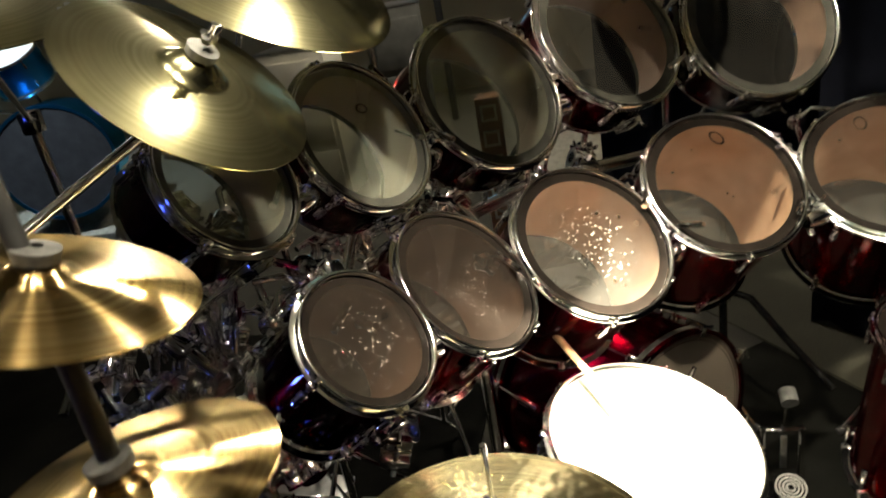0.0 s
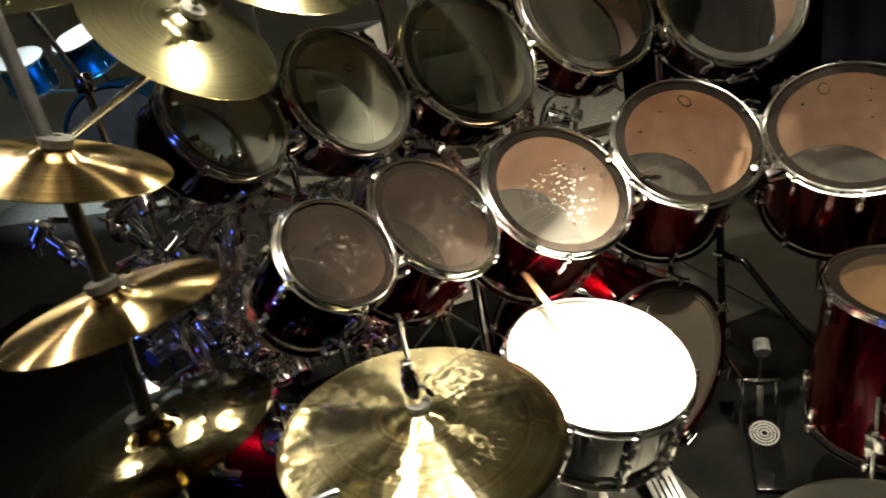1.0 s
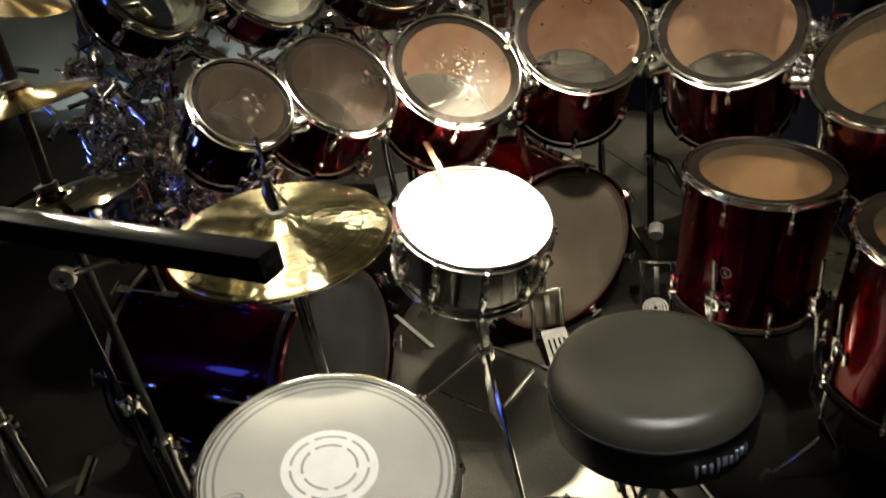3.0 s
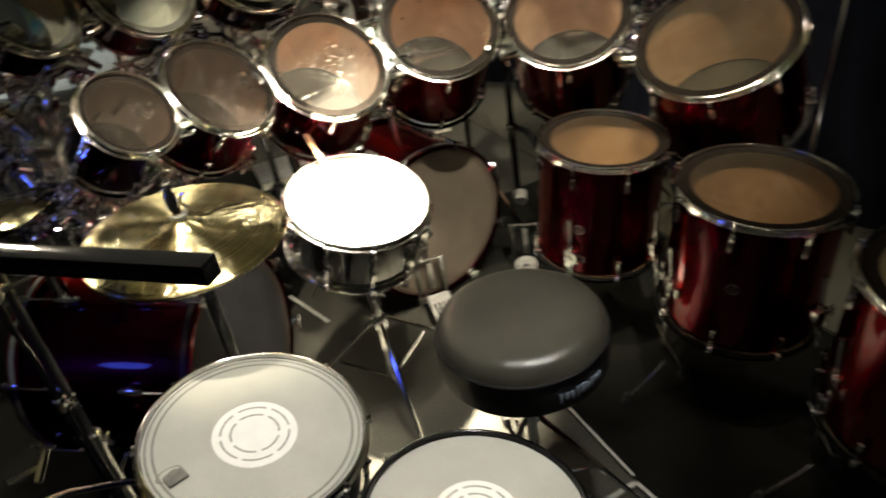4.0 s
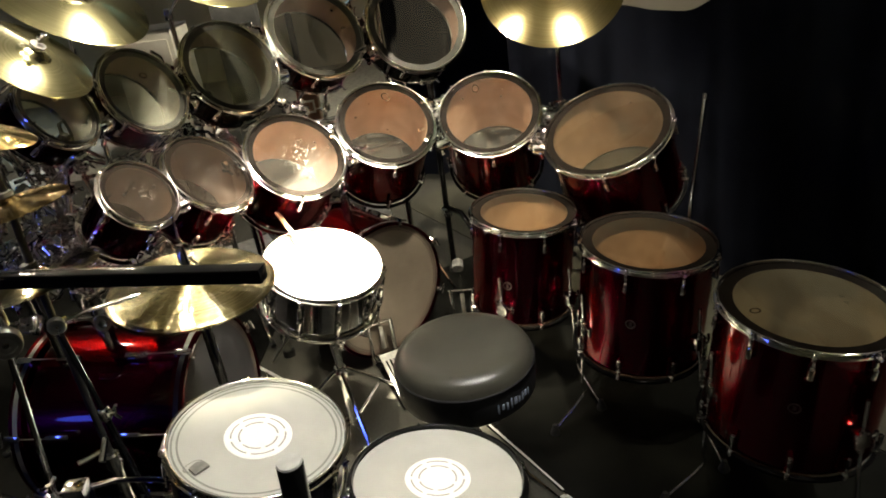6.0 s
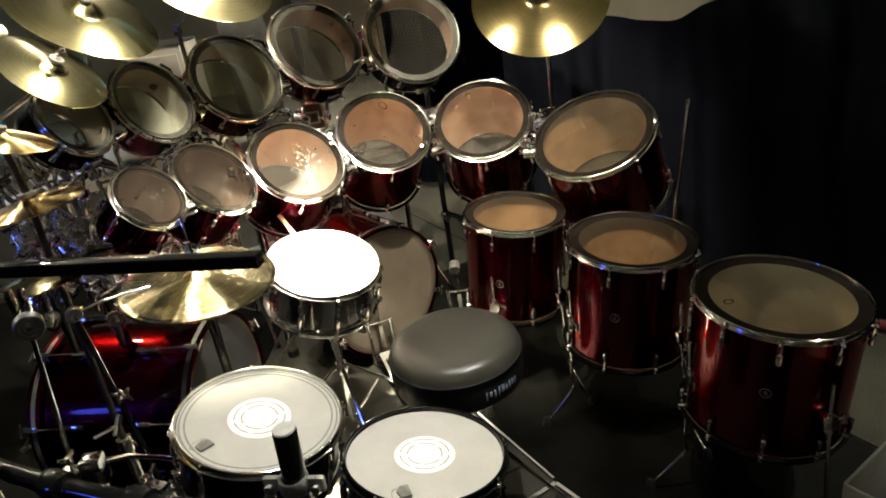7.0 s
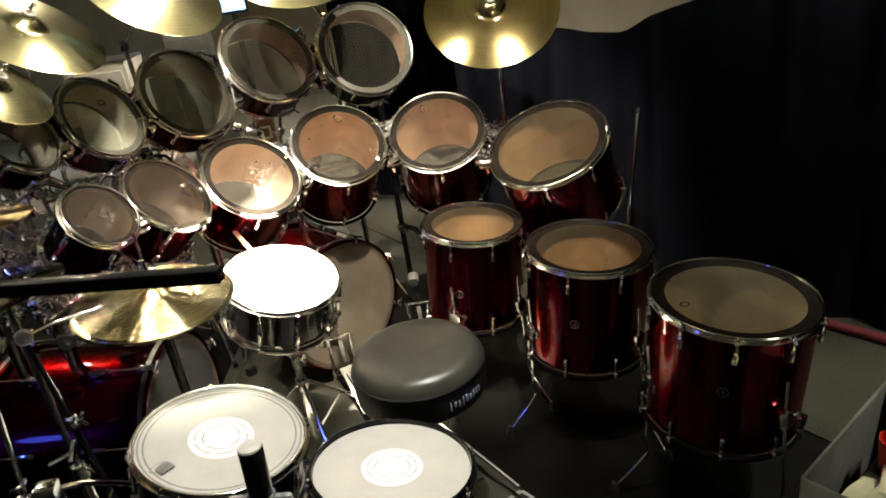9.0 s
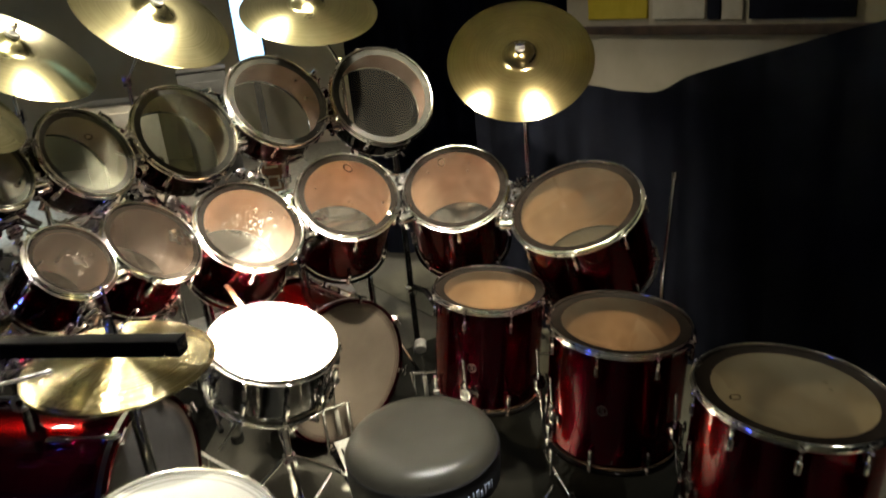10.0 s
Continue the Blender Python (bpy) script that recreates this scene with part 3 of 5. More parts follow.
part("strainer_lever", sweep([(0.20, 0.02, 0.11), (0.225, 0.02, 0.13), (0.235, 0.02, 0.16)], 0.005), CHROME, snare)


def tripod(parent, x, y, top, spread, mat=None, feet=True, r=0.0115, turn=0.3, low=0.16):
    """Tube, hub and three braced legs of a stand, as parts of it."""
    mat = mat or CHROME
    part("lower_tube", sweep([(x, y, 0.06), (x, y, top)], r + 0.002, 14), mat, parent)
    part("hub", lathe([(0, -0.02), (0.020, -0.02), (0.022, 0.0), (0.020, 0.02), (0, 0.02)], 16), mat, parent, "", Matrix.Translation((x, y, low + 0.14)))
    for k in range(3):
        a = turn + 2 * math.pi * k / 3
        fx, fy = x + spread * math.cos(a), y + spread * math.sin(a)
        leg = part("leg", sweep([(x + 0.02 * math.cos(a), y + 0.02 * math.sin(a), low + 0.14), (fx, fy, 0.018)], 0.0075, 8), mat, parent)
        part("brace", sweep([(x + 0.014 * math.cos(a), y + 0.014 * math.sin(a), 0.075), (x + 0.55 * spread * math.cos(a), y + 0.55 * spread * math.sin(a), low * 0.62 + 0.035)], 0.005, 8), mat, parent)
        part("rubber_foot", sweep([(fx - 0.02 * math.cos(a), fy - 0.02 * math.sin(a), 0.022), (fx + 0.012 * math.cos(a), fy + 0.012 * math.sin(a), 0.012)], 0.012, 10), RUBBER, leg)


def collar(parent, p, r=0.018, h=0.045):
    """A tube joint with its wing screw."""
    c = part("collar", lathe([(r * 0.75, -h / 2), (r, -h / 2 + 0.004), (r, h / 2 - 0.004), (r * 0.75, h / 2)], 16, True), CHROME, parent, "", Matrix.Translation(p))
    part("wing_screw", WING, None, c, "", Matrix.Translation((r, 0, 0)) @ Matrix.Rotation(math.pi / 2, 4, "Y"))


st = thing("snare_stand", pose(SC.x - 0.03, SC.y + 0.03, 0), "chrome snare stand with basket arms under the snare drum", "drum stand")
base = SC - SN * 0.185
tripod(st, 0, 0, 0.44, 0.30, turn=0.9)
collar(st, (0, 0, 0.40))
part("tilter", block(0.04, 0.03, 0.06, 0.006, (0, 0, 0.47)), CHROME, st)
for k in range(3):
    a = 0.5 + 2 * math.pi * k / 3
    u = facing(base, SN) @ Vector((0.185 * math.cos(a), 0.185 * math.sin(a), -0.004)) - Vector((SC.x - 0.03, SC.y + 0.03, 0))
    part("basket_arm", sweep([(0, 0, 0.48), u + Vector((0, 0, -0.012)), u + Vector((0, 0, 0.02))], 0.006, 8), CHROME, st)

# drumstick lying over the far edge of the snare drum
stick = thing("drumstick", Matrix.Identity(4), "pale hickory drumstick lying across the snare drum rim", "drumstick")
a, b = Vector((0.105, 1.052, 0.794)), Vector((0.008, 1.237, 0.852))
part("shaft", sweep([a, a.lerp(b, 0.06), a.lerp(b, 0.3), b], [0.003, 0.0045, 0.007, 0.0075], 12), WOOD_STICK, stick)
part("tip", sweep([a + (a - b) * 0.05, a + (a - b) * 0.03, a, a.lerp(b, 0.02)], [0.002, 0.0055, 0.0055, 0.003], 12), WOOD_STICK, stick)


# ---- the two white-headed drums near the rack ----
def white_drum(c, n, r, depth, hoop, hoop_label, label, gel_at, ringed):
    d = drum("side_snare_drum", c, n, r, depth, NAVY_SHELL, (HEAD_CREAM, None, 1, "coated white head with a centre dot"), HEAD_VEILED, 8, label, "snare drum", "white-headed drums", hoop_mat=hoop, hoop_label=hoop_label, clear=False, inner=BLACK_TUBE)
    zt = depth - 0.010
    dot = part("centre_dot", lathe([(0, 0.0010), (r * 0.37, 0.0010), (r * 0.375, 0)], 64), HEAD_DOT, d, "bright white centre dot", Matrix.Translation((0, 0, zt)))
    for rr, count, fill in ((0.30, 6, 0.84), (0.212, 5, 0.82)):
        for k in range(count):
            bm = bmesh.new()
            a0, a1 = 2 * math.pi * k / count, 2 * math.pi * (k + fill) / count
            row = []
            for s in range(9):
                q = a0 + (a1 - a0) * s / 8
                row.append([bm.verts.new((x * math.cos(q), x * math.sin(q), 0.0014)) for x in (r * rr - 0.0019, r * rr + 0.0019)])
            for u, v in zip(row, row[1:]):
                bm.faces.new((u[0], u[1], v[1], v[0]))
            part("dash", bm, PALE_PRINT, dot)
    if ringed:
        for rr in (0.855, 0.915):
            part("film_ring", lathe([(r * rr, 0.0006), (r * (rr + 0.022), 0.0006)], 64), HEAD_DULL, d, "dull ring round the head", Matrix.Translation((0, 0, zt)))
    inv = d.matrix_world.inverted()
    gx, gy, ga = gel_at
    g = inv @ Vector(gel_at[:2] + (c[2],))
    gb = bmesh.new()
    base = [gb.verts.new((x, y, -0.003)) for x, y in ((-0.017, -0.010), (0.017, -0.010), (0.017, 0.008), (0.004, 0.017), (-0.017, 0.012))]
    up = bmesh.ops.extrude_face_region(gb, geom=[gb.faces.new(base)])["geom"]
    bmesh.ops.translate(gb, vec=(0, 0, 0.006), verts=[v for v in up if isinstance(v, bmesh.types.BMVert)])
    bmesh.ops.bevel(gb, geom=gb.edges[:], offset=0.0016, segments=2, affect="EDGES", profile=0.6)
    part("damping_gel", gb, GEL, d, "grey five-sided damping gel stuck on the head", Matrix.Translation((g.x, g.y, zt + 0.004)) @ Matrix.Rotation(ga, 4, "Z"))
    part("print_oval", lathe([(0.013, 0.0008), (0.015, 0.0008)], 24), GEL, d, "dark printed oval", Matrix.Translation((g.x, g.y, zt)) @ Matrix.Rotation(ga, 4, "Z") @ Matrix.Translation((-0.004, 0.016, 0)) @ Matrix.Diagonal((1.5, 0.8, 1, 1)))
    return d


white_drum((0.082, 0.235, 0.748), (0.213, -0.028, 0.977), 0.189, 0.15, CHROME, "", "fourteen inch snare drum, white head, dark navy shell, chrome hoops", (-0.02, 0.135, -0.6), True)
white_drum((0.449, 0.080, 0.702), (0.142, 0.090, 0.986), 0.173, 0.15, BLACK_METAL, "black plated hoop", "thirteen inch snare drum, white head, black hoops and shell", (0.405, -0.045, -0.3), False)

gs = thing("snare_stand", pose(0.435, 0.068, 0), "black snare stand with basket arms under the black-hooped drum", "drum stand")
tripod(gs, 0, 0, 0.42, 0.26, mat=BLACK_METAL, turn=1.7)
collar(gs, (0, 0, 0.40))
for k in range(3):
    a = 0.2 + 2 * math.pi * k / 3
    u = facing((0.449 - 0.142 * 0.155, 0.080 - 0.090 * 0.155, 0.702 - 0.986 * 0.155), (0.142, 0.090, 0.986)) @ Vector((0.170 * math.cos(a), 0.170 * math.sin(a), 0.0)) - Vector((0.435, 0.068, 0))
    part("basket_arm", sweep([(0, 0, 0.42), u + Vector((0, 0, -0.010)), u + Vector((0, 0, 0.02))], 0.006, 8), BLACK_METAL, gs)

# ---- bass drums ----
def bass_drum(c, n, r, depth, label, front, shell):
    n = Vector(n).normalized()
    d = thing("bass_drum", facing(c, n), label, "bass drum", "bass drums")
    part("shell", lathe([(r - 0.014, -0.03), (r - 0.014, -depth + 0.03)], 72), shell, d)
    part("shell_inside", lathe([(r - 0.022, -0.03), (r - 0.022, -depth + 0.03)], 72), PLY, d)
    for z, s in ((0.0, 1), (-depth, -1)):
        hp = part("hoop", lathe([(r - 0.012, -0.040 * s + z), (r, -0.040 * s + z), (r, z), (r - 0.012, z)], 72, True), RED_SHELL, d, "red lacquered wooden hoop")
        part("hoop_inlay", lathe([(r + 0.0008, -0.012 * s + z), (r + 0.0008, -0.028 * s + z)], 72), INLAY, hp, "grey inlay band")
        part("head", lathe([(0, z - 0.008 * s), (r * 0.4, z - 0.008 * s), (r - 0.012, z - 0.008 * s)], 72), front if s > 0 else RUBBER, d, "dull bass drum head" if s > 0 else "")
    for lo, hi in ((0.885, 0.900), (0.915, 0.950)):
        part("head_ring", lathe([(r * lo, -0.0065), (r * (lo + 0.006), -0.0055), (r * (hi - 0.006), -0.0055), (r * hi, -0.0065)], 72), BROWN_RING, d, "dark brown ring near the rim of the head")
    for k in range(8):
        t = Matrix.Rotation(2 * math.pi * (k + 0.5) / 8, 4, "Z")
        for z, s in ((0.0, 1), (-depth, -1)):
            cl = block(0.022, 0.020, 0.050, 0.004, (r + 0.004, 0, z - 0.018 * s))
            block(0.028, 0.018, 0.008, 0.002, (r - 0.004, 0, z + 0.006 * s), cl)
            part("claw", cl, CHROME, d, "chrome claw hook", t)
            rod = sweep([(r + 0.012, 0, z + 0.006 * s), (r + 0.012, 0, z - 0.13 * s)], 0.0032, 8)
            sweep([(r + 0.012, -0.022, z + 0.016 * s), (r + 0.012, 0.022, z + 0.016 * s)], 0.004, 8, rod)
            part("t_rod", rod, CHROME, d, "", t)
            part("lug", block(0.022, 0.018, 0.075, 0.006, (r + 0.004, 0, z - 0.16 * s)), CHROME, d, "", t)
    return d


BR = bass_drum((0.300, 1.563, 0.305), (0.62, -0.78, 0.0), 0.286, 0.42, "red sparkle bass drum with smoky grey head behind the snare", HEAD_SMOKE, RED_SHELL)
BL = bass_drum((-0.22, 0.92, 0.345), (0.985, -0.17, 0.0), 0.290, 0.54, "red sparkle bass drum coloured as in shade, lying under the hi-hat cymbals", VINYL_SIDE, RED_SHELL_SHADED)
for d, spots in ((BR, ((0.62, -0.78),)), (BL, ((0.985, -0.17),))):
    loc = d.matrix_world.translation
    inv = d.matrix_world.inverted()
    nx, ny = spots[0]
    for s in (-1, 1):
        top = Vector((loc.x - 0.30 * nx - s * ny * 0.25, loc.y - 0.30 * ny + s * nx * 0.25, 0.20))
        foot = Vector((top.x - 0.10 * nx - s * ny * 0.13, top.y - 0.10 * ny + s * nx * 0.13, 0.0))
        part("spur", sweep([top, foot], 0.008, 10), CHROME, d, "chrome spur leg", inv)


# ---- pedals ----
def pedal(heel, toe, label, pad):
    h, t = Vector(heel), Vector(toe)
    d = t - h
    L = d.length
    th = thing("bass_pedal", Matrix.Translation((h.x, h.y, 0)) @ Matrix.Rotation(math.atan2(d.y, d.x), 4, "Z"), label, "drum pedal", "pedals")
    part("base_plate", block(L + 0.03, 0.085, 0.008, 0.003, (L / 2, 0, 0.008)), BLACK_METAL, th)
    ang = Matrix.Rotation(-math.atan2(0.075, L * 0.78), 4, "Y")
    board = part("footboard", block(L * 0.80, 0.080, 0.010, 0.004, (L * 0.40, 0, 0)), BLACK_METAL if pad else ALU, th, "dark footboard" if pad else "bright aluminium footboard", Matrix.Translation((0.0, 0, 0.028)) @ ang)
    for k in range(0 if pad else 4):
        part("slot", block(L * 0.34, 0.006, 0.002, 0.0, (L * 0.5, -0.024 + 0.016 * k, 0.006)), BLACK_METAL, board)
    if pad:
        for k in range(4):
            part("grip_ring", lathe([(0.008 + 0.009 * k, 0.005), (0.008 + 0.009 * k, 0.009), (0.013 + 0.009 * k, 0.009), (0.013 + 0.009 * k, 0.005)], 32), ALU, board, "pale grip ring" if k == 3 else "", Matrix.Translation((L * 0.66, 0, 0)))
    for s in (-1, 1):
        part("post", sweep([(L, s * 0.048, 0.01), (L, s * 0.048, 0.21)], 0.009, 10), CHROME, th)
    part("axle", sweep([(L, -0.058, 0.205), (L, 0.058, 0.205)], 0.006, 10), CHROME, th)
    part("chain", block(0.010, 0.016, 0.105, 0.002, (L - 0.02, 0, 0.145)), STEEL, th)
    bt = part("beater_shaft", sweep([(L, 0, 0.20), (L - 0.05, 0, 0.34)], 0.004, 8), CHROME, th)
    part("beater", sweep([(L - 0.07, 0, 0.345), (L - 0.035, 0, 0.36)], 0.022, 16), BEATER, bt)
    return th


pedal((0.345, 1.20, 0), (0.245, 1.50, 0), "bass drum pedal with bright aluminium footboard", False)
pedal((0.575, 1.40, 0), (0.60, 1.66, 0), "bass drum pedal with ringed round grip pad", True)

# ---- drum throne ----
TX, TY, TZ = 0.544, 0.636, 0.612
throne = thing("drum_throne", pose(TX, TY, 0), "round drum throne, grey vinyl seat top with black side", "stool")
seat = part("seat", lathe([(0, TZ + 0.004), (0.06, TZ + 0.006), (0.11, TZ + 0.010), (0.145, TZ + 0.011), (0.164, TZ + 0.007), (0.178, TZ - 0.003), (0.187, TZ - 0.017), (0.191, TZ - 0.032)], 72), VINYL_TOP, throne, "smooth dark grey vinyl seat top")
part("piping", lathe([(0.1905 + 0.0035 * math.cos(q), TZ - 0.034 + 0.0035 * math.sin(q)) for q in [k * math.pi / 3 for k in range(6)]], 72, True), VINYL_SIDE, seat)
side = part("seat_side", lathe([(0.191, TZ - 0.036), (0.193, TZ - 0.07), (0.190, TZ - 0.118), (0.178, TZ - 0.130), (0, TZ - 0.130)], 72), VINYL_SIDE, throne, "black vinyl seat side")
for k, (w, h) in enumerate(((0.003, 0.020), (0.005, 0.012), (0.004, 0.016), (0.003, 0.022), (0.007, 0.016), (0.005, 0.013), (0.004, 0.018), (0.006, 0.012), (0.003, 0.016))):
    q = math.radians(-70 + k * 4.0)
    part("letter_bar", block(0.0016, w * 1.5, h * 1.4, 0.0004, (0.1935, 0, TZ - 0.082 + 0.002 * math.sin(k * 2.1))), BLUE_PRINT, side, "pale blue maker's mark" if k == 0 else "", Matrix.Rotation(q, 4, "Z"))
tripod(throne, 0, 0, TZ - 0.13, 0.27, r=0.014, turn=-0.25)
collar(throne, (0, 0, 0.36), 0.022, 0.05)


# ---- cymbals ----
def cymbal(c, n, r, mat, label, category="cymbal", group="cymbals", bell=0.24, bow=0.10, name="crash_cymbal", nut=True):
    """A cymbal whose edge is a circle round c."""
    th = thing(name, facing(c, n), label, category, group)
    h = r * bow
    bh = (0.022 if nut else 0.013) * (r / 0.2) ** 0.5
    prof = [(0.006, h + bh)]
    for k in range(1, 7):
        u = k / 6
        prof.append((0.006 + (r * bell - 0.006) * u, h + bh * math.cos(u * math.pi / 2) ** 0.8 if u < 1 else h))
    for k in range(1, 13):
        u = bell + (1 - bell) * k / 12
        prof.append((r * u, h * (1 - ((u - bell) / (1 - bell)) ** 1.7)))
    under = [(a, z - 0.0014) for a, z in reversed(prof)]
    part("plate", lathe(prof + under, 96, True), mat, th, angle=75)
    part("felt", lathe([(0.005, h + bh), (0.016, h + bh + 0.001), (0.017, h + bh + 0.010), (0.005, h + bh + 0.012)], 20), FELT, th)
    if nut:
        part("threaded_rod", sweep([(0, 0, h + bh - 0.06), (0, 0, h + bh + 0.040)], 0.004, 10), CHROME, th)
        part("wing_nut", WING, None, th, "", Matrix.Translation((0, 0, h + bh + 0.018)))
    return th


CRASHES = [
    ((-0.332, 0.733, 1.495), (0.683, -0.134, 0.718), 0.134),
    ((-0.331, 1.022, 1.595), (0.580, -0.196, 0.790), 0.205),
    ((-0.035, 1.250, 1.640), (0.535, -0.380, 0.755), 0.213),
    ((0.372, 1.490, 1.612), (0.114, -0.445, 0.888), 0.211),
    ((1.042, 1.576, 1.388), (-0.124, -0.722, 0.681), 0.248),
    ((-0.60, 0.80, 1.610), (0.26, -0.22, 0.94), 0.152),
]
for i, (c, n, r) in enumerate(CRASHES):
    cymbal(c, n, r, BRONZE_AGED if i == 4 else BRONZE, "lathed bronze crash cymbal tilted towards the stool, glaring in the spotlight" if i != 4 else "wide bronze crash cymbal over the sixteen inch tom")

sizzle = [o for o in scene.objects if o.name.startswith("crash_cymbal")][-1]
for k in range(11):
    q = 2 * math.pi * (k + 0.4 * math.sin(3.0 * k)) / 11
    part("rivet", lathe([(0, 0.0045), (0.003, 0.004), (0.0045, 0.002), (0.005, 0)], 10), CHROME, sizzle, "", Matrix.Translation((0.126 * math.cos(q), 0.126 * math.sin(q), 0.0060)))

for c, n, r, w in (((-0.352, 0.436, 1.410), (0.32, 0.10, 0.94), 0.112, "upper"), ((-0.303, 0.374, 1.273), (-0.10, 0.03, 0.99), 0.112, "middle"), ((-0.297, 0.350, 1.126), (-0.15, 0.03, 0.985), 0.130, "lowest")):
    low = w == "lowest"
    cymbal(c, n, r, BRONZE_DARK if low else BRONZE_BRIGHT, ("dark polished splash cymbal, %s of three on one black rod" if low else "bright gold splash cymbal, %s of three on one black rod") % w, name="splash_cymbal", group="stacked splash cymbals", bow=0.10, nut=False)
sp = thing("splash_stand", pose(-0.30, 0.35, 0), "black rod stand carrying three stacked splash cymbals", "cymbal stand")
part("rod", sweep([(-0.085, 0.122, 1.75), (-0.052, 0.086, 1.44), (-0.003, 0.024, 1.30), (0.003, 0.0, 1.15), (0, 0, 0.62)], 0.008, 12), BLACK_TUBE, sp, "black straight rod")
tripod(sp, 0, 0, 0.66, 0.28, turn=1.2)
collar(sp, (0, 0, 0.64))

# hi-hat: two cymbals on one stand with a pedal
HC, HN = Vector((-0.080, 0.568, 0.948)), Vector((0.091, -0.036, 0.995))
cymbal(HC, HN, 0.197, BRONZE_HAMMERED, "hammered bronze hi-hat cymbal on its stand", "hi-hat", "hi-hat pair", 0.22, 0.13, "hi_hat_cymbal", False)
cymbal(HC - Vector((0, 0, 0.012)), (-0.05, 0.02, -1), 0.195, BRONZE, "lower hi-hat cymbal turned upside down", "hi-hat", "hi-hat pair", 0.22, 0.13, "hi_hat_cymbal", False)
hs = thing("hi_hat_stand", pose(HC.x, HC.y, 0), "chrome hi-hat stand with clutch and black pedal", "hi-hat stand")
part("pull_rod", sweep([(0, 0, 0.86), (0.004, 0, 1.13)], 0.0035, 10), CHROME, hs)
clutch = part("clutch", lathe([(0.006, 0.99), (0.013, 0.99), (0.013, 1.035), (0.009, 1.04), (0.009, 1.06), (0.004, 1.062)], 16), CHROME, hs)
part("wing_screw", WING, None, clutch, "", Matrix.Translation((0.012, 0, 1.02)) @ Matrix.Rotation(math.pi / 2, 4, "Y"))
tripod(hs, 0, 0, 0.86, 0.27, turn=0.1)
collar(hs, (0, 0, 0.60))
part("pedal_board", block(0.09, 0.26, 0.012, 0.004, (0.02, -0.16, 0.07), m=Matrix.Rotation(0.22, 4, "X")), BLACK_METAL, hs, "black pedal board")


# ---- boom stands of the crash cymbals ----
def crash_stand(c, n, r, foot):
    n = Vector(n).normalized()
    st = thing("boom_stand", pose(foot[0], foot[1], 0), "chrome boom stand holding a crash cymbal", "cymbal stand", "boom stands")
    o = Vector((foot[0], foot[1], 0))
    top = Vector(c) + n * (r * 0.10 - 0.02) - o
    joint = Vector((0, 0, max(0.9, top.z - 0.22)))
    tripod(st, 0, 0, 0.62, 0.28, turn=foot[0] * 3)
    part("upper_tube", sweep([(0, 0, 0.6), joint], 0.0095, 12), CHROME, st)
    collar(st, (0, 0, 0.62))
    part("boom_tilter", block(0.03, 0.04, 0.045, 0.006, joint), CHROME, st)
    part("boom_arm", sweep([joint + (joint - top).normalized() * 0.12, joint, top - n * 0.03, top + n * 0.02], 0.006, 10), CHROME, st)


for (c, n, r), foot in zip(CRASHES, ((-0.70, 0.40), (-0.62, 1.62), (-0.38, 2.02), (0.42, 2.12), (1.12, 1.92), (-0.95, 1.35))):
    crash_stand(c, n, r, foot)


# ---- tube rack behind the toms ----
def pipe_clamp(p, axis, r=0.019, dark=False):
    """A pipe clamp on a rack tube, with its bolt."""
    th = thing("pipe_clamp", facing(p, axis), "black rack pipe clamp with chrome wing bolt" if dark else "chrome rack pipe clamp with wing bolt", "clamp", "rack clamps")
    part("jaw", lathe([(r, -0.024), (r + 0.009, -0.024), (r + 0.011, -0.018), (r + 0.011, 0.018), (r + 0.009, 0.024), (r, 0.024)], 20, True), BLACK_GLOSS if dark else CHROME, th)
    part("lip", block(0.026, 0.018, 0.044, 0.004, (r + 0.018, 0, 0)), CHROME, th)
    part("bolt", sweep([(r + 0.018, -0.028, 0), (r + 0.018, 0.03, 0)], 0.004, 8), STEEL, th)
    part("wing_nut", WING, None, th, "", Matrix.Translation((r + 0.018, 0.026, 0)) @ Matrix.Rotation(-math.pi / 2, 4, "X"))
    return th


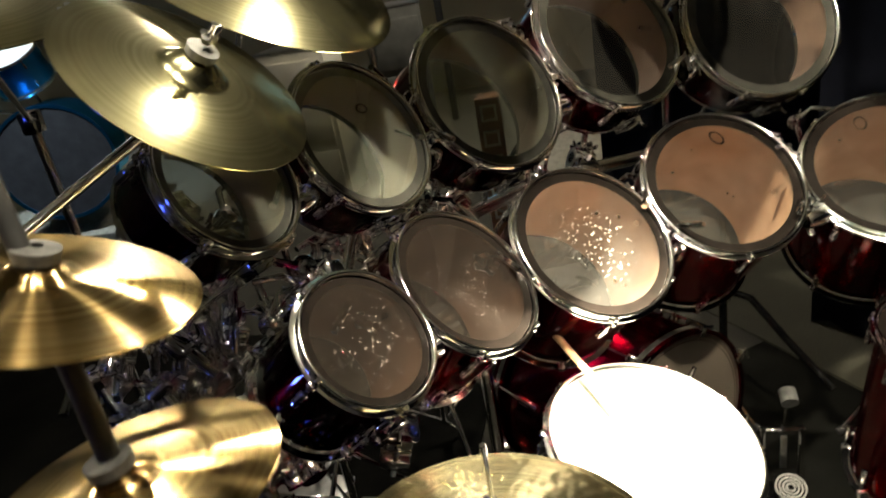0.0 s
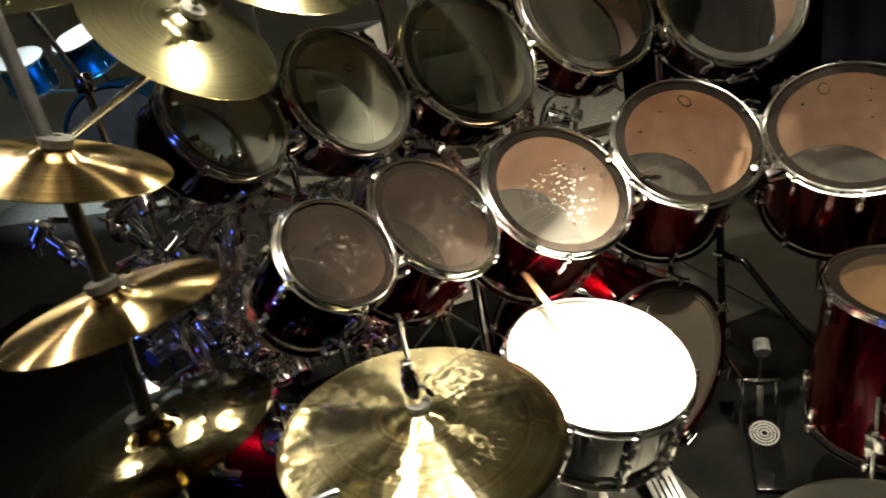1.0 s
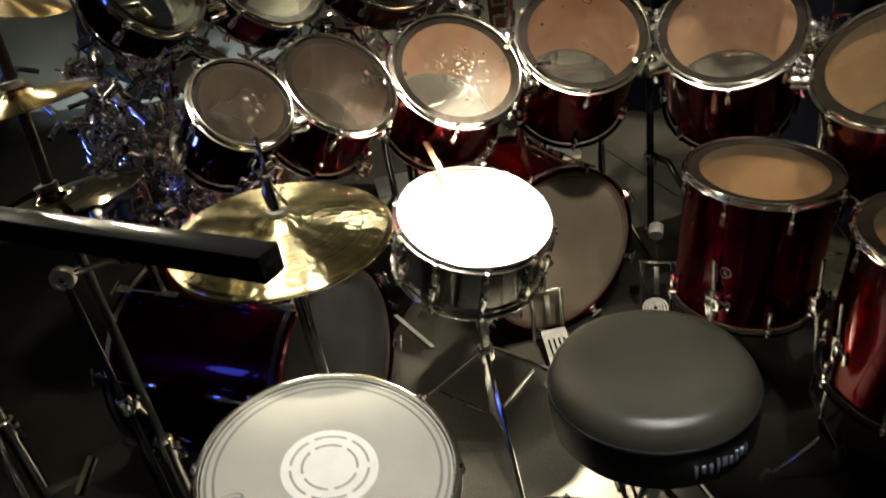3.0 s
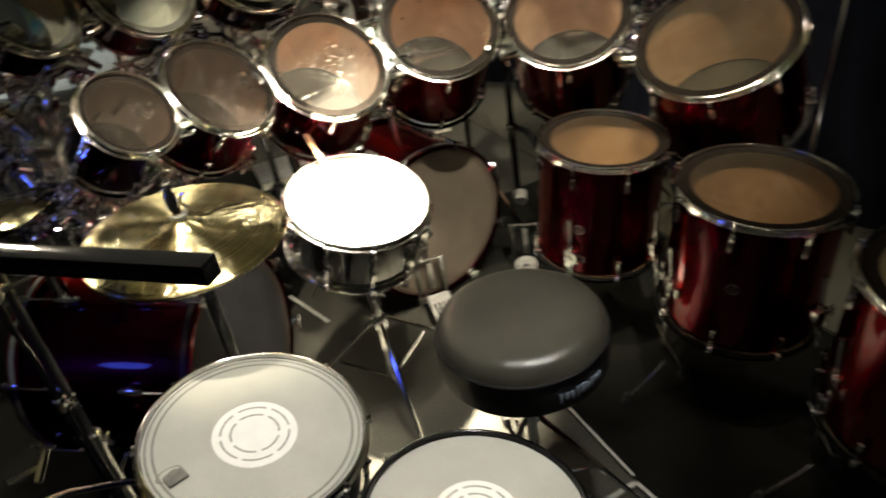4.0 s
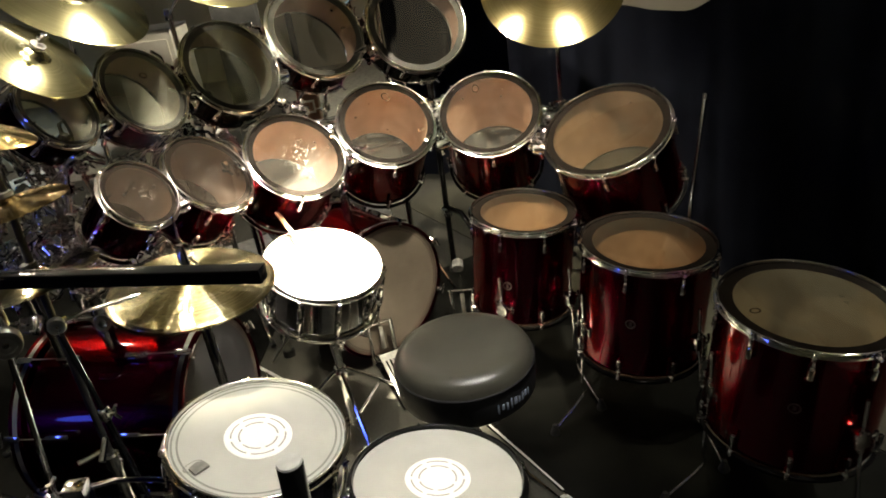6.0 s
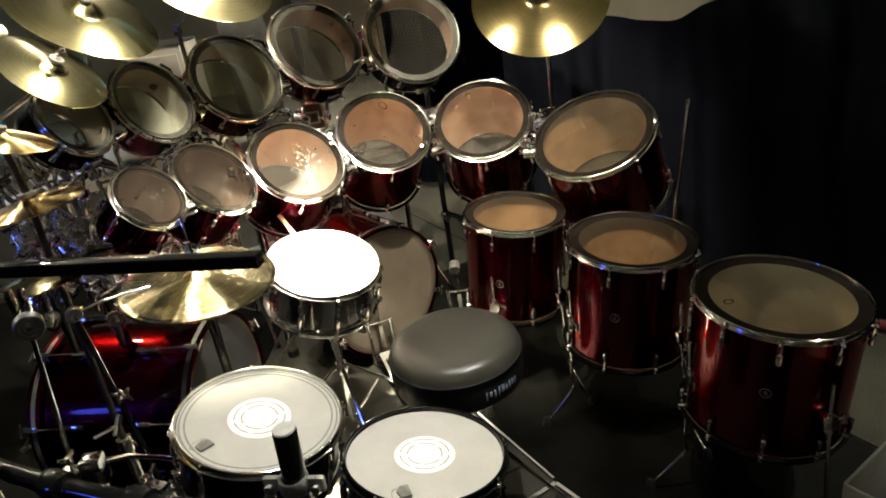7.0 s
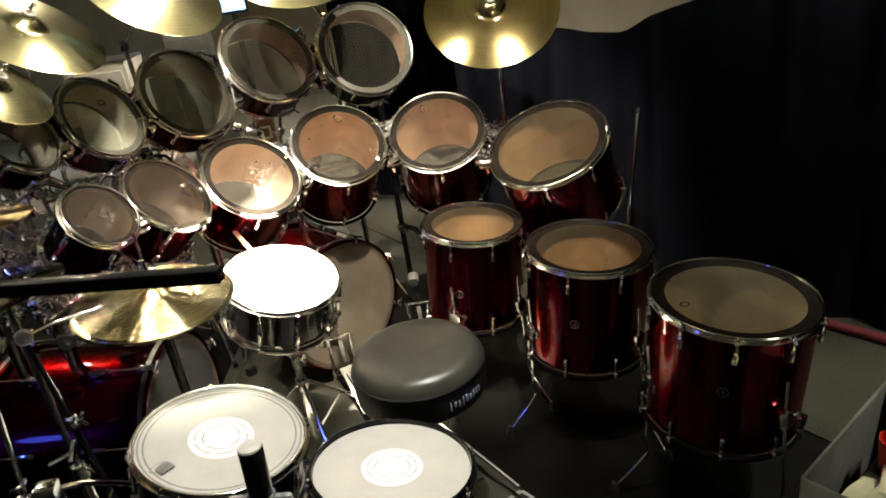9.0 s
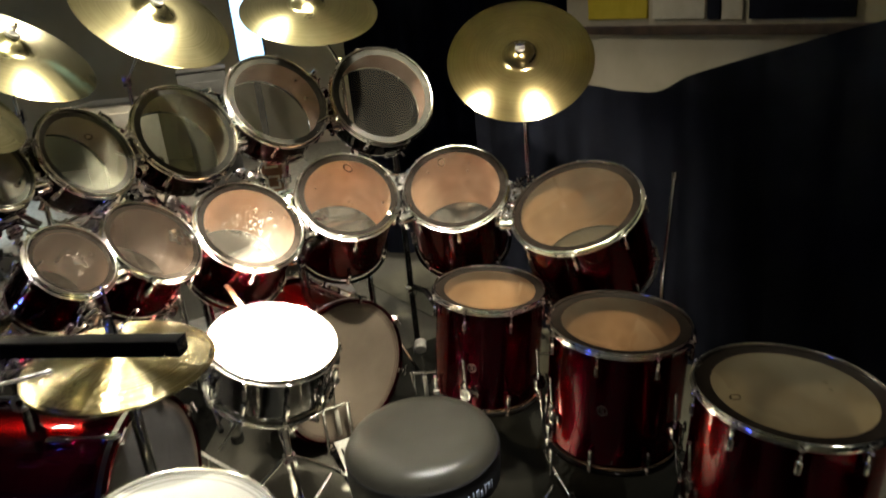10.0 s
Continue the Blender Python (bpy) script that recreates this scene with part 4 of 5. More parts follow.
def rack(toms, z, out_extra, label):
    """A bent rack tube behind a row of toms, with an arm and clamp for each."""
    pts = []
    for c, n, r, depth, *_ in toms:
        o = -Vector((n[0], n[1], 0)).normalized()
        pts.append(Vector((c[0], c[1], z)) + o * (depth * (1 - n[2] ** 2) ** 0.5 + r * n[2] + out_extra))
    first, last = 2 * pts[0] - pts[1], 2 * pts[-1] - pts[-2]
    line = curve_points([pts[0].lerp(first, 0.4)] + pts + [pts[-1].lerp(last, 0.08)], 8)
    th = thing("drum_rack", Matrix.Identity(4), label, "drum rack")
    part("rack_tube", sweep(line, 0.019, 16), CHROME, th)
    for k in (4, len(line) // 2 + 2):
        p = line[k]
        part("upright", sweep([(p.x, p.y, 0.0), (p.x, p.y, z + 0.06)], 0.019, 16), CHROME, th)
        part("foot_cap", lathe([(0, 0), (0.026, 0), (0.026, 0.03), (0.02, 0.034)], 16), RUBBER, th, "", Matrix.Translation((p.x, p.y, 0)))
    for k, ((c, n, r, depth, *_), p) in enumerate(zip(toms, pts)):
        nn, c = Vector(n).normalized(), Vector(c)
        tang = (pts[min(k + 1, len(pts) - 1)] - pts[max(k - 1, 0)]).normalized()
        pipe_clamp(p, tang)
        low = c - nn * (depth * 0.55)
        o = p - low
        o = (o - nn * o.dot(nn)).normalized()
        s = low + o * (r + 0.004)
        arm = thing("tom_mount", Matrix.Translation(p), "bent chrome tom mount reaching from rack to tom", "tom mount", "tom mounts")
        part("l_rod", sweep(curve_points([Vector((0, 0, 0.02)), Vector((0, 0, 0.10)) + (s - p) * 0.25, (s - p) * 0.8 + Vector((0, 0, 0.03)), s - p], 5), 0.0055, 10), CHROME, arm)
        bk = part("shell_bracket", block(0.05, 0.045, 0.022, 0.006), CHROME, arm, "", Matrix.Translation(s - p) @ facing((0, 0, 0), o))
        part("wing_screw", WING, None, bk, "", Matrix.Translation((0.03, 0, 0.004)) @ Matrix.Rotation(math.pi / 2, 4, "Y"))
        part("ball_joint", lathe([(0, -0.016), (0.011, -0.012), (0.016, 0), (0.011, 0.012), (0, 0.016)], 16), CHROME, arm, "", Matrix.Translation((0, 0, 0.035)))
    return line


RACK_LOW = rack(RACK_TOMS[:6], 0.80, 0.05, "bent chrome tube rack behind the lower row of toms")
RACK_HIGH = rack(RACK_TOMS[6:], 0.93, 0.06, "bent chrome tube rack behind the upper row of toms")



def tom_holder(p, lean, h):
    """An upright ratchet holder with wing screws, rising from the rack."""
    th = thing("tom_holder", Matrix.Translation(p) @ Euler((lean[0], lean[1], lean[2])).to_matrix().to_4x4(), "chrome ratchet holder rising from the drum rack", "tom mount", "tom holders")
    part("post", sweep([(0, 0, -0.02), (0, 0, h)], 0.0085, 10), CHROME, th)
    part("lock_collar", lathe([(0.009, 0.0), (0.018, 0.0), (0.020, 0.006), (0.018, 0.030), (0.009, 0.030)], 16, True), CHROME, th, "", Matrix.Translation((0, 0, 0.03)))
    rt = sweep([(-0.020, 0, h - 0.02), (-0.016, 0, h - 0.02), (0.016, 0, h - 0.02), (0.020, 0, h - 0.02)], [0.012, 0.018, 0.018, 0.012], 14)
    part("ratchet", rt, CHROME, th)
    part("wing_screw", WING, None, th, "", Matrix.Translation((0.024, 0, h - 0.02)) @ Matrix.Rotation(math.pi / 2, 4, "Y"))
    part("wing_screw", WING, None, th, "", Matrix.Translation((0, -0.024, 0.045)) @ Matrix.Rotation(math.pi / 2, 4, "X"))
    part("arm", sweep([(0, 0, h - 0.02), (0.0, -0.05, h + 0.005), (0.0, -0.10, h - 0.01)], 0.006, 8), CHROME, th)


def clear_of_drums(p, gap=0.03):
    for c, n, r, depth, *_ in RACK_TOMS:
        n = Vector(n).normalized()
        v = Vector(p) - Vector(c)
        a = v.dot(n)
        if -depth - gap < a < gap and (v - n * a).length < r + gap:
            return False
    v = Vector(p) - Vector((-0.22, 0.92, 0.345))
    a = v.dot(Vector((0.985, -0.17, 0)))
    return not (-0.57 < a < 0.03 and (v - a * Vector((0.985, -0.17, 0))).length < 0.33)


def holder_if_clear(p, lean, h):
    """Sets a holder where neither its post nor its arm meets a drum."""
    m = Matrix.Translation(p) @ Euler(lean).to_matrix().to_4x4()
    if all(clear_of_drums(m @ Vector(q)) for q in ((0, 0, 0), (0, 0, h * 0.5), (0, 0, h), (0, -0.10, h))):
        tom_holder(p, lean, h)


rng = random.Random(11)
for line, count, h in ((RACK_LOW, 22, 0.15), (RACK_HIGH, 16, 0.15)):
    for k in range(count):
        p = line[2 + round(k * (len(line) - 5) / (count - 1))]
        if p.x > (1.0 if line is RACK_LOW else 0.25):
            continue
        holder_if_clear(p + Vector((0, 0, 0.02)), (rng.uniform(-0.3, 0.1), rng.uniform(-0.25, 0.25), rng.uniform(-0.9, 0.9)), h * rng.uniform(0.7, 1.35))
for k in range(110):
    u = rng.random()
    p = Vector((-0.66 + 0.75 * u + rng.uniform(-0.14, 0.14), 0.86 + 0.70 * u + rng.uniform(-0.14, 0.14), rng.uniform(0.78, 1.17)))
    holder_if_clear(p, (rng.uniform(-0.9, 0.9), rng.uniform(-0.9, 0.9), rng.uniform(-3, 3)), rng.uniform(0.08, 0.16))
    q = p + Vector((0.05, -0.03, -0.04))
    if k % 2 and clear_of_drums(q, 0.05):
        pipe_clamp(q, (rng.uniform(-1, 1), rng.uniform(-1, 1), 0.3), 0.012)
for row in (RACK_TOMS[:6], RACK_TOMS[6:]):
    for (c0, n0, r0, *_), (c1, n1, r1, *_) in zip(row, row[1:]):
        nn = (Vector(n0) + Vector(n1)).normalized()
        gap_mid = Vector(c0).lerp(Vector(c1), r0 / (r0 + r1))
        down = (nn * nn.z - Vector((0, 0, 1))).normalized()
        for sink, slide in ((0.055, 0.5), (0.075, -0.3), (0.10, 0.15), (0.12, -0.6)):
            p = gap_mid - nn * sink + down * (slide * min(r0, r1))
            if clear_of_drums(p, 0.006):
                pipe_clamp(p, nn.cross(down) + 0.4 * Vector((rng.uniform(-1, 1), rng.uniform(-1, 1), 0)), 0.009)
                tom_holder(p - nn * 0.03, (rng.uniform(-0.8, 0.2), rng.uniform(-0.5, 0.5), rng.uniform(-1, 1)), 0.06)
cross = thing("drum_rack", Matrix.Identity(4), "short chrome cross tubes joining both tom racks", "drum rack")
for a, b in (((-0.66, 0.98, 0.80), (-0.62, 0.92, 1.04)), ((-0.45, 1.24, 0.82), (-0.38, 1.42, 1.04)), ((-0.58, 1.05, 0.0), (-0.58, 1.05, 1.06))):
    part("cross_tube", sweep([a, b], 0.014, 14), CHROME, cross)

# ---- rack end, bar and stands beside the white-headed drums ----
near = thing("side_rack", Matrix.Identity(4), "dark curved rack tube with a capped upright stub", "drum rack")
part("rack_tube", sweep(curve_points([(-0.95, 0.55, 0.85), (-0.66, 0.26, 0.85), (-0.426, 0.076, 0.85), (-0.244, -0.027, 0.85), (-0.015, -0.129, 0.85), (0.172, -0.182, 0.85), (0.26, -0.19, 0.85)], 8), 0.019, 18), BLACK_GLOSS, near, "glossy black rack tube")
part("stub", sweep([(0.240, -0.166, 0.80), (0.2488, -0.1639, 0.994), (0.2488, -0.1639, 0.996)], [0.0205, 0.0205, 0.0198], 24), BLACK_GLOSS, near, "glossy black upright tube stub")
part("stub_cap", lathe([(0, 0.003), (0.0185, 0.003), (0.0198, 0)], 24), GREY_PRINT, near, "dull grey end cap", Matrix.Translation((0.2488, -0.1639, 0.996)))
part("upright", sweep([(-0.60, 0.22, 0.0), (-0.60, 0.22, 0.90)], 0.019, 16), BLACK_METAL, near)
part("upright", sweep([(0.235, -0.172, 0.0), (0.235, -0.172, 0.82)], 0.019, 16), BLACK_METAL, near)
lock = thing("memory_lock", pose(0.242, -0.168, 0.885, 0, 0, -12), "pale grey hinged memory lock with bolts round the tube stub", "clamp", "rack clamps")
part("band", lathe([(0.0205, -0.016), (0.025, -0.016), (0.0265, -0.012), (0.0265, 0.012), (0.025, 0.016), (0.0205, 0.016)], 24, True), ALU, lock)
for sx in (-1, 1):
    ear = part("ear", block(0.030, 0.012, 0.030, 0.005, (sx * 0.040, 0, 0)), ALU, lock, "rounded pale grey ear")
    bolt = sweep([(sx * 0.042, -0.016, 0), (sx * 0.042, 0.016, 0)], 0.0045, 10)
    sweep([(sx * 0.042, -0.018, 0), (sx * 0.042, -0.010, 0)], 0.0080, 6, bolt)
    part("bolt", bolt, STEEL, ear)
pipe_clamp((0.236, -0.17, 0.85), (0, 0, 1), dark=True)
pipe_clamp((-0.05, -0.115, 0.85), (0.9, -0.42, 0), dark=True)
pipe_clamp((-0.235, -0.032, 0.85), (0.87, -0.48, 0), dark=True)

bar = thing("square_bar", Matrix.Identity(4), "long black square bar reaching out over the hi-hat", "bar")
d = (Vector((0.250, -0.030, 1.245)) - Vector((-0.19, 0.088, 1.245)))
L = 1.25
mid = Vector((0.250, -0.030, 1.245)) - d.normalized() * L / 2
part("bar_tube", block(L, 0.025, 0.024, 0.002, m=Matrix.Translation(mid) @ Matrix.Rotation(math.atan2(d.y, d.x), 4, "Z")), BLACK_GLOSS, bar, "glossy black square tube")
e = Vector((0.250, -0.030, 1.245)) - d.normalized() * 1.15
part("support_post", sweep([(e.x, e.y, 0.0), (e.x, e.y, 1.235)], 0.010, 12), BLACK_TUBE, bar)

side_stand = thing("boom_stand", pose(-0.21, 0.05, 0), "slim chrome stand with round tilter beside the rack", "cymbal stand", "boom stands")
part("rod", sweep([(0.0, 0, 1.142), (-0.034, 0, 0.857), (-0.05, 0, 0.70)], 0.0055, 10), CHROME, side_stand)
def tilter(parent, p, q, r):
    """A toothed round tilter: two ribbed discs on one bolt."""
    prof = [(0, -0.30), (0.30, -0.30), (0.34, -0.42), (0.50, -0.42), (0.54, -0.30), (0.62, -0.30), (0.68, -0.44), (0.92, -0.44), (1.0, -0.30), (1.0, 0.30), (0.92, 0.44), (0.3, 0.44), (0, 0.44)]
    d = part("tilter_disc", lathe([(u * r, -v * r) for u, v in prof], 28), STEEL, parent, "ribbed round tilter", Matrix.Translation(p) @ Matrix.Rotation(q, 4, "Z") @ Matrix.Rotation(math.pi / 2, 4, "X"))
    part("tilter_bolt", lathe([(0.22 * r, 0.30 * r), (0.20 * r, 0.52 * r), (0.0, 0.56 * r)], 12), CHROME, d)
    part("wing_screw", WING, None, d, "", Matrix.Translation((0, 0, -r * 0.6)) @ Matrix.Rotation(math.pi, 4, "X"))


tilter(side_stand, (0, 0, 1.15), 0.5, 0.026)
for x in (-0.030, -0.008):
    part("bracket_bar", block(0.011, 0.016, 0.050, 0.004, (x, 0.030, 1.188)), CHROME, side_stand)
part("boom", sweep([(0.0, 0, 1.15), (-0.02, 0.05, 1.17), (-0.30, 0.20, 1.24)], 0.006, 10), CHROME, side_stand)
part("lower_tube", sweep([(-0.05, 0, 0.72), (-0.05, 0, 0.02)], 0.012, 12), CHROME, side_stand)
collar(side_stand, (-0.048, 0, 0.72))
slim = thing("boom_stand", pose(-0.235, 0.245, 0), "slim dark stand with a small ribbed tilter and a side arm", "cymbal stand", "boom stands")
part("rod", sweep([(0.0, 0, 1.060), (0.035, -0.03, 0.90), (0.050, -0.045, 0.80), (0.085, -0.08, 0.62)], [0.0055, 0.0055, 0.008, 0.008], 10), BLACK_METAL, slim)
tilter(slim, (0.0, 0, 1.065), 0.4, 0.017)
part("boom", sweep([(0.0, 0, 1.065), (0.05, 0.03, 1.072), (0.13, 0.09, 1.060)], 0.0045, 10), CHROME, slim)
part("lower_tube", sweep([(0.085, -0.08, 0.64), (0.085, -0.08, 0.02)], 0.011, 12), BLACK_METAL, slim)
collar(slim, (0.040, -0.035, 0.87), 0.012, 0.03)
collar(slim, (0.085, -0.08, 0.63))
mount = thing("drum_mount", pose(-0.16, 0.05, 0), "chrome clamp arm holding the white-headed drum to the rack", "drum mount")
part("clamp_block", block(0.04, 0.035, 0.06, 0.006, (-0.014, -0.05, 0.85)), CHROME, mount)
part("side_arm", sweep([(-0.014, -0.03, 0.85), (0.0, 0.04, 0.80), (0.03, 0.12, 0.72), (0.05, 0.15, 0.68)], 0.006, 10), CHROME, mount)
tb = sweep([(-0.01, -0.02, 0.90), (0.03, 0.0, 0.905)], 0.005, 8)
sweep([(0.03, -0.02, 0.895), (0.03, 0.02, 0.915)], 0.006, 8, tb)
part("t_screw", tb, CHROME, mount)

# upright stand behind the gap between the thirteen and fourteen inch toms
gap = thing("boom_stand", pose(0.60, 2.22, 0), "dark chrome upright stand with an offset arm", "cymbal stand", "boom stands")
part("upper_tube", sweep([(0, 0, 0.02), (0, 0, 0.98)], 0.014, 14), BLACK_METAL, gap)
collar(gap, (0, 0, 0.33), 0.026, 0.05)
part("side_arm", sweep([(0, 0, 0.35), (0.06, -0.10, 0.36), (0.12, -0.26, 0.29), (0.20, -0.40, 0.20)], 0.012, 10), BLACK_METAL, gap)
part("rubber_foot", lathe([(0, 0), (0.026, 0), (0.026, 0.03), (0.016, 0.036)], 16), RUBBER, gap)

# thin leaning rod beside the sixteen inch tom
lean = thing("boom_stand", pose(1.36, 1.22, 0), "thin dark leaning rod stand near the drape", "cymbal stand", "boom stands")
part("rod", sweep([(0.187, 0.264, 0.93), (0.08, 0.10, 0.62), (0.05, 0.05, 0.4), (0.05, 0.05, 0.0)], 0.007, 10), CHROME, lean)
part("tip", sweep([(0.19, 0.269, 0.92), (0.195, 0.276, 0.95)], 0.011, 10), CHROME, lean)

# ---- open box of papers on the floor ----
bx = thing("storage_box", pose(1.636, 0.004, 0, 0, 0, 33), "open grey cardboard box filled with papers beside the floor tom", "box")
w, l, h = 0.46, 0.36, 0.47
for name, sx, sy, x, y in (("box_wall", 0.008, l, -w / 2, 0), ("box_wall", 0.008, l, w / 2, 0), ("box_wall", w, 0.008, 0, -l / 2), ("box_wall", w, 0.008, 0, l / 2)):
    part(name, block(sx, sy, h, 0.002, (x, y, h / 2)), GREY_CARD, bx)
part("box_floor", block(w, l, 0.008, 0.0, (0, 0, 0.008)), GREY_CARD, bx)
fl = thing("folder_stack", bx.matrix_world @ Matrix.Translation((0, 0, 0.012)), "stack of dark folders standing in the grey box", "folders")
for k in range(9):
    part("folder", block(0.40, 0.022, 0.32 - 0.012 * (k % 3), 0.003, (0.004 * (k % 2), -0.136 + 0.034 * k, 0.16 - 0.006 * (k % 3))), VINYL_SIDE, fl)
rng = random.Random(4)
for k, (x, y) in enumerate(((-0.09, 0.06), (-0.05, -0.05), (0.04, 0.02), (-0.10, 0.01), (0.05, -0.06))):
    sheet = thing("paper_sheet", bx.matrix_world @ Matrix.Translation((x, y, 0.345 + 0.013 * k)) @ Euler((rng.uniform(-0.08, 0.08), rng.uniform(-0.08, 0.08), rng.uniform(-0.5, 0.5))).to_matrix().to_4x4(), "creased cream paper lying in the grey box", "paper", "papers in the box")
    bm = bmesh.new()
    bmesh.ops.create_grid(bm, x_segments=8, y_segments=8, size=0.5)
    for v in bm.verts:
        v.co = Vector((v.co.x * 0.21, v.co.y * 0.16, 0.016 * noise.noise(v.co * 3 + Vector((k, 0, 0)))))
    bmesh.ops.solidify(bm, geom=bm.faces[:], thickness=0.0012)
    part("sheet", bm, CREAM_PAPER, sheet)
rd = thing("red_cup", Matrix.Translation((1.640, 0.115, 0.335)), "red plastic cup standing in the grey box", "cup")
part("cup_wall", lathe([(0.026, 0), (0.036, 0.10), (0.038, 0.10), (0.0375, 0.094), (0.028, 0.004), (0, 0.004), (0, 0)], 24), RED_PLASTIC, rd)
cd = thing("paper_card", Matrix.Translation((1.690, 0.175, 0.335)) @ Matrix.Rotation(0.6, 4, "Z") @ Matrix.Rotation(0.15, 4, "X"), "pale blue printed card standing in the grey box", "card")
part("card_sheet", block(0.075, 0.002, 0.20, 0.0006, (0, 0, 0.10)), BLUE_PRINT, cd)

# ---- floor ----
def carpet(name, low, high):
    m, nodes, links, b = material(name, (0.1, 0.1, 0.09), 0.95, spec=0.15)
    big = noise_node(nodes, links, 1.3, 5)
    small = noise_node(nodes, links, 160, 3)
    mx = nodes.new("ShaderNodeMix")
    mx.inputs[0].default_value = 0.45
    links.new(big.outputs["Fac"], mx.inputs[2])
    links.new(small.outputs["Fac"], mx.inputs[3])
    r = ramp(nodes, links, mx.outputs[0], [(0.35, low), (0.65, high)])
    links.new(r.outputs["Color"], b.inputs["Base Color"])
    bp = nodes.new("ShaderNodeBump")
    bp.inputs["Strength"].default_value, bp.inputs["Distance"].default_value = 0.6, 0.004
    links.new(small.outputs["Fac"], bp.inputs["Height"])
    links.new(bp.outputs["Normal"], b.inputs["Normal"])
    return m


CARPET = carpet("worn_dark_carpet", (0.022, 0.0215, 0.018), (0.060, 0.058, 0.049))
AISLE_CARPET = carpet("grey_aisle_carpet", (0.024, 0.0235, 0.0175), (0.062, 0.060, 0.046))
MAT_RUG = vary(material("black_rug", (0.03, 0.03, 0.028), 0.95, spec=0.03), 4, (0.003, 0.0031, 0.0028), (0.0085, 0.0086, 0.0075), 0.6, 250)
floor = new("floor", finish(block(14, 16, 0.10, 0, (0, 2, -0.05)), "floor", CARPET))
tagged(floor, "worn dark carpet floor under the drum kit", "floor", kind="structure")
rug = new("dark_floor_cover", finish(block(0.84, 3.2, 0.006, 0.002, m=Matrix.Translation((1.204, 0.801, 0.003)) @ Matrix.Rotation(math.atan2(0.482 - 0.911, 0.906 - 0.668) + math.pi / 2, 4, "Z")), "dark_floor_cover", MAT_RUG))
tagged(rug, "black rug under the floor toms", "rug")
# added black sheet: keeps the left carpet dark where lamp spill would show
rug = new("dark_floor_cover", finish(block(2.9, 4.0, 0.006, 0.002, m=Matrix.Translation((-1.85, 0.95, 0.003)) @ Matrix.Rotation(-0.12, 4, "Z")), "dark_floor_cover", MAT_RUG))
tagged(rug, "black sheet added to keep the floor dark under the rack and cymbal stands", "rug")
turn = math.atan2(0.482 - 0.911, 0.906 - 0.668) + math.pi / 2
aisle = new("floor_aisle", finish(block(2.6, 5.0, 0.006, 0, (2.6 / 2, 0, 0), m=Matrix.Translation((1.575, 1.015, 0.0035)) @ Matrix.Rotation(turn, 4, "Z")), "floor_aisle", AISLE_CARPET))
tagged(aisle, "grey-olive carpet of the aisle beside the drape", "floor", kind="structure")
HALL_FLOOR = vary(material("pale_hall_carpet", (0.3, 0.28, 0.24), 0.95, spec=0.1), 26, (0.19, 0.18, 0.15), (0.31, 0.295, 0.25), 0.3, 120)
hall = new("floor_hall", finish(block(9.0, 3.5, 0.006, 0, (-1.2, 6.45, 0.003)), "floor_hall", HALL_FLOOR))
tagged(hall, "pale patterned carpet of the hall behind", "floor", kind="structure")


def strip(a, b, w, z, label, mat=WHITE_TAPE):
    a, b = Vector((*a, z)), Vector((*b, z))
    ob = new("floor_tape", finish(block((b - a).length, w, 0.0015, 0, m=Matrix.Translation((a + b) / 2) @ Matrix.Rotation(math.atan2((b - a).y, (b - a).x), 4, "Z")), "floor_tape", mat))
    tagged(ob, label, "tape", "floor tapes")


strip((0.797, 0.642), (0.662, 0.566), 0.014, 0.010, "short white tape strip stuck on the floor")
strip((-0.335, 1.641), (-0.149, 1.452), 0.014, 0.010, "thin white tape strip behind the snare stand")
strip((0.800, 0.640), (1.060, 0.240), 0.011, 0.012, "white tape strip along the rug's edge")
strip((0.560, 1.115), (0.796, 0.664), 0.007, 0.012, "thin dull grey tape line along the rug's edge", GREY_PRINT)

RED_CORD = vary(material("dark_red_cord", (0.10, 0.008, 0.015), 0.8), 90, (0.07, 0.005, 0.010), (0.14, 0.012, 0.022), 0.4, 400)
cord = new("stage_cord", finish(sweep(curve_points([(2.12, 1.30, 0.028), (2.20, 1.17, 0.028), (2.32, 1.00, 0.028), (2.52, 0.66, 0.028), (2.80, 0.10, 0.028)], 6), 0.020, 10), "stage_cord", RED_CORD))
tagged(cord, "thick dark red cord lying along the foot of the drape", "cord")

# ---- room: drapes, walls, ceiling ----
def drape(name, line, zs, label, folds=0.05):
    """A hanging cloth with folds along a line on the floor; zs gives its upper edge along the line."""
    pts = curve_points([(x, y, 0) for x, y in line], 40)
    tops = curve_points([(z, 0, 0) for z in zs], 40)
    bm = bmesh.new()
    cols, s = [], 0.0
    for i, p in enumerate(pts):
        t = (pts[min(i + 1, len(pts) - 1)] - pts[max(i - 1, 0)]).normalized()
        nrm = Vector((-t.y, t.x, 0))
        if i:
            s += (p - pts[i - 1]).length
        col = []
        for k in range(9):
            u = k / 8
            f = folds * (1 - 0.35 * u) * (math.sin(s * 17 + 1.3 * math.sin(s * 4)) + 0.4 * math.sin(s * 41))
            q = p + nrm * f
            col.append(bm.verts.new((q.x, q.y, u * tops[i].x)))
        cols.append(col)
    for a, b in zip(cols, cols[1:]):
        for k in range(8):
            bm.faces.new((a[k], b[k], b[k + 1], a[k + 1]))
    bmesh.ops.solidify(bm, geom=bm.faces[:], thickness=0.006)
    ob = new(name, finish(bm, name, CURTAIN, 80))
    return tagged(ob, label, "curtain", kind="structure")


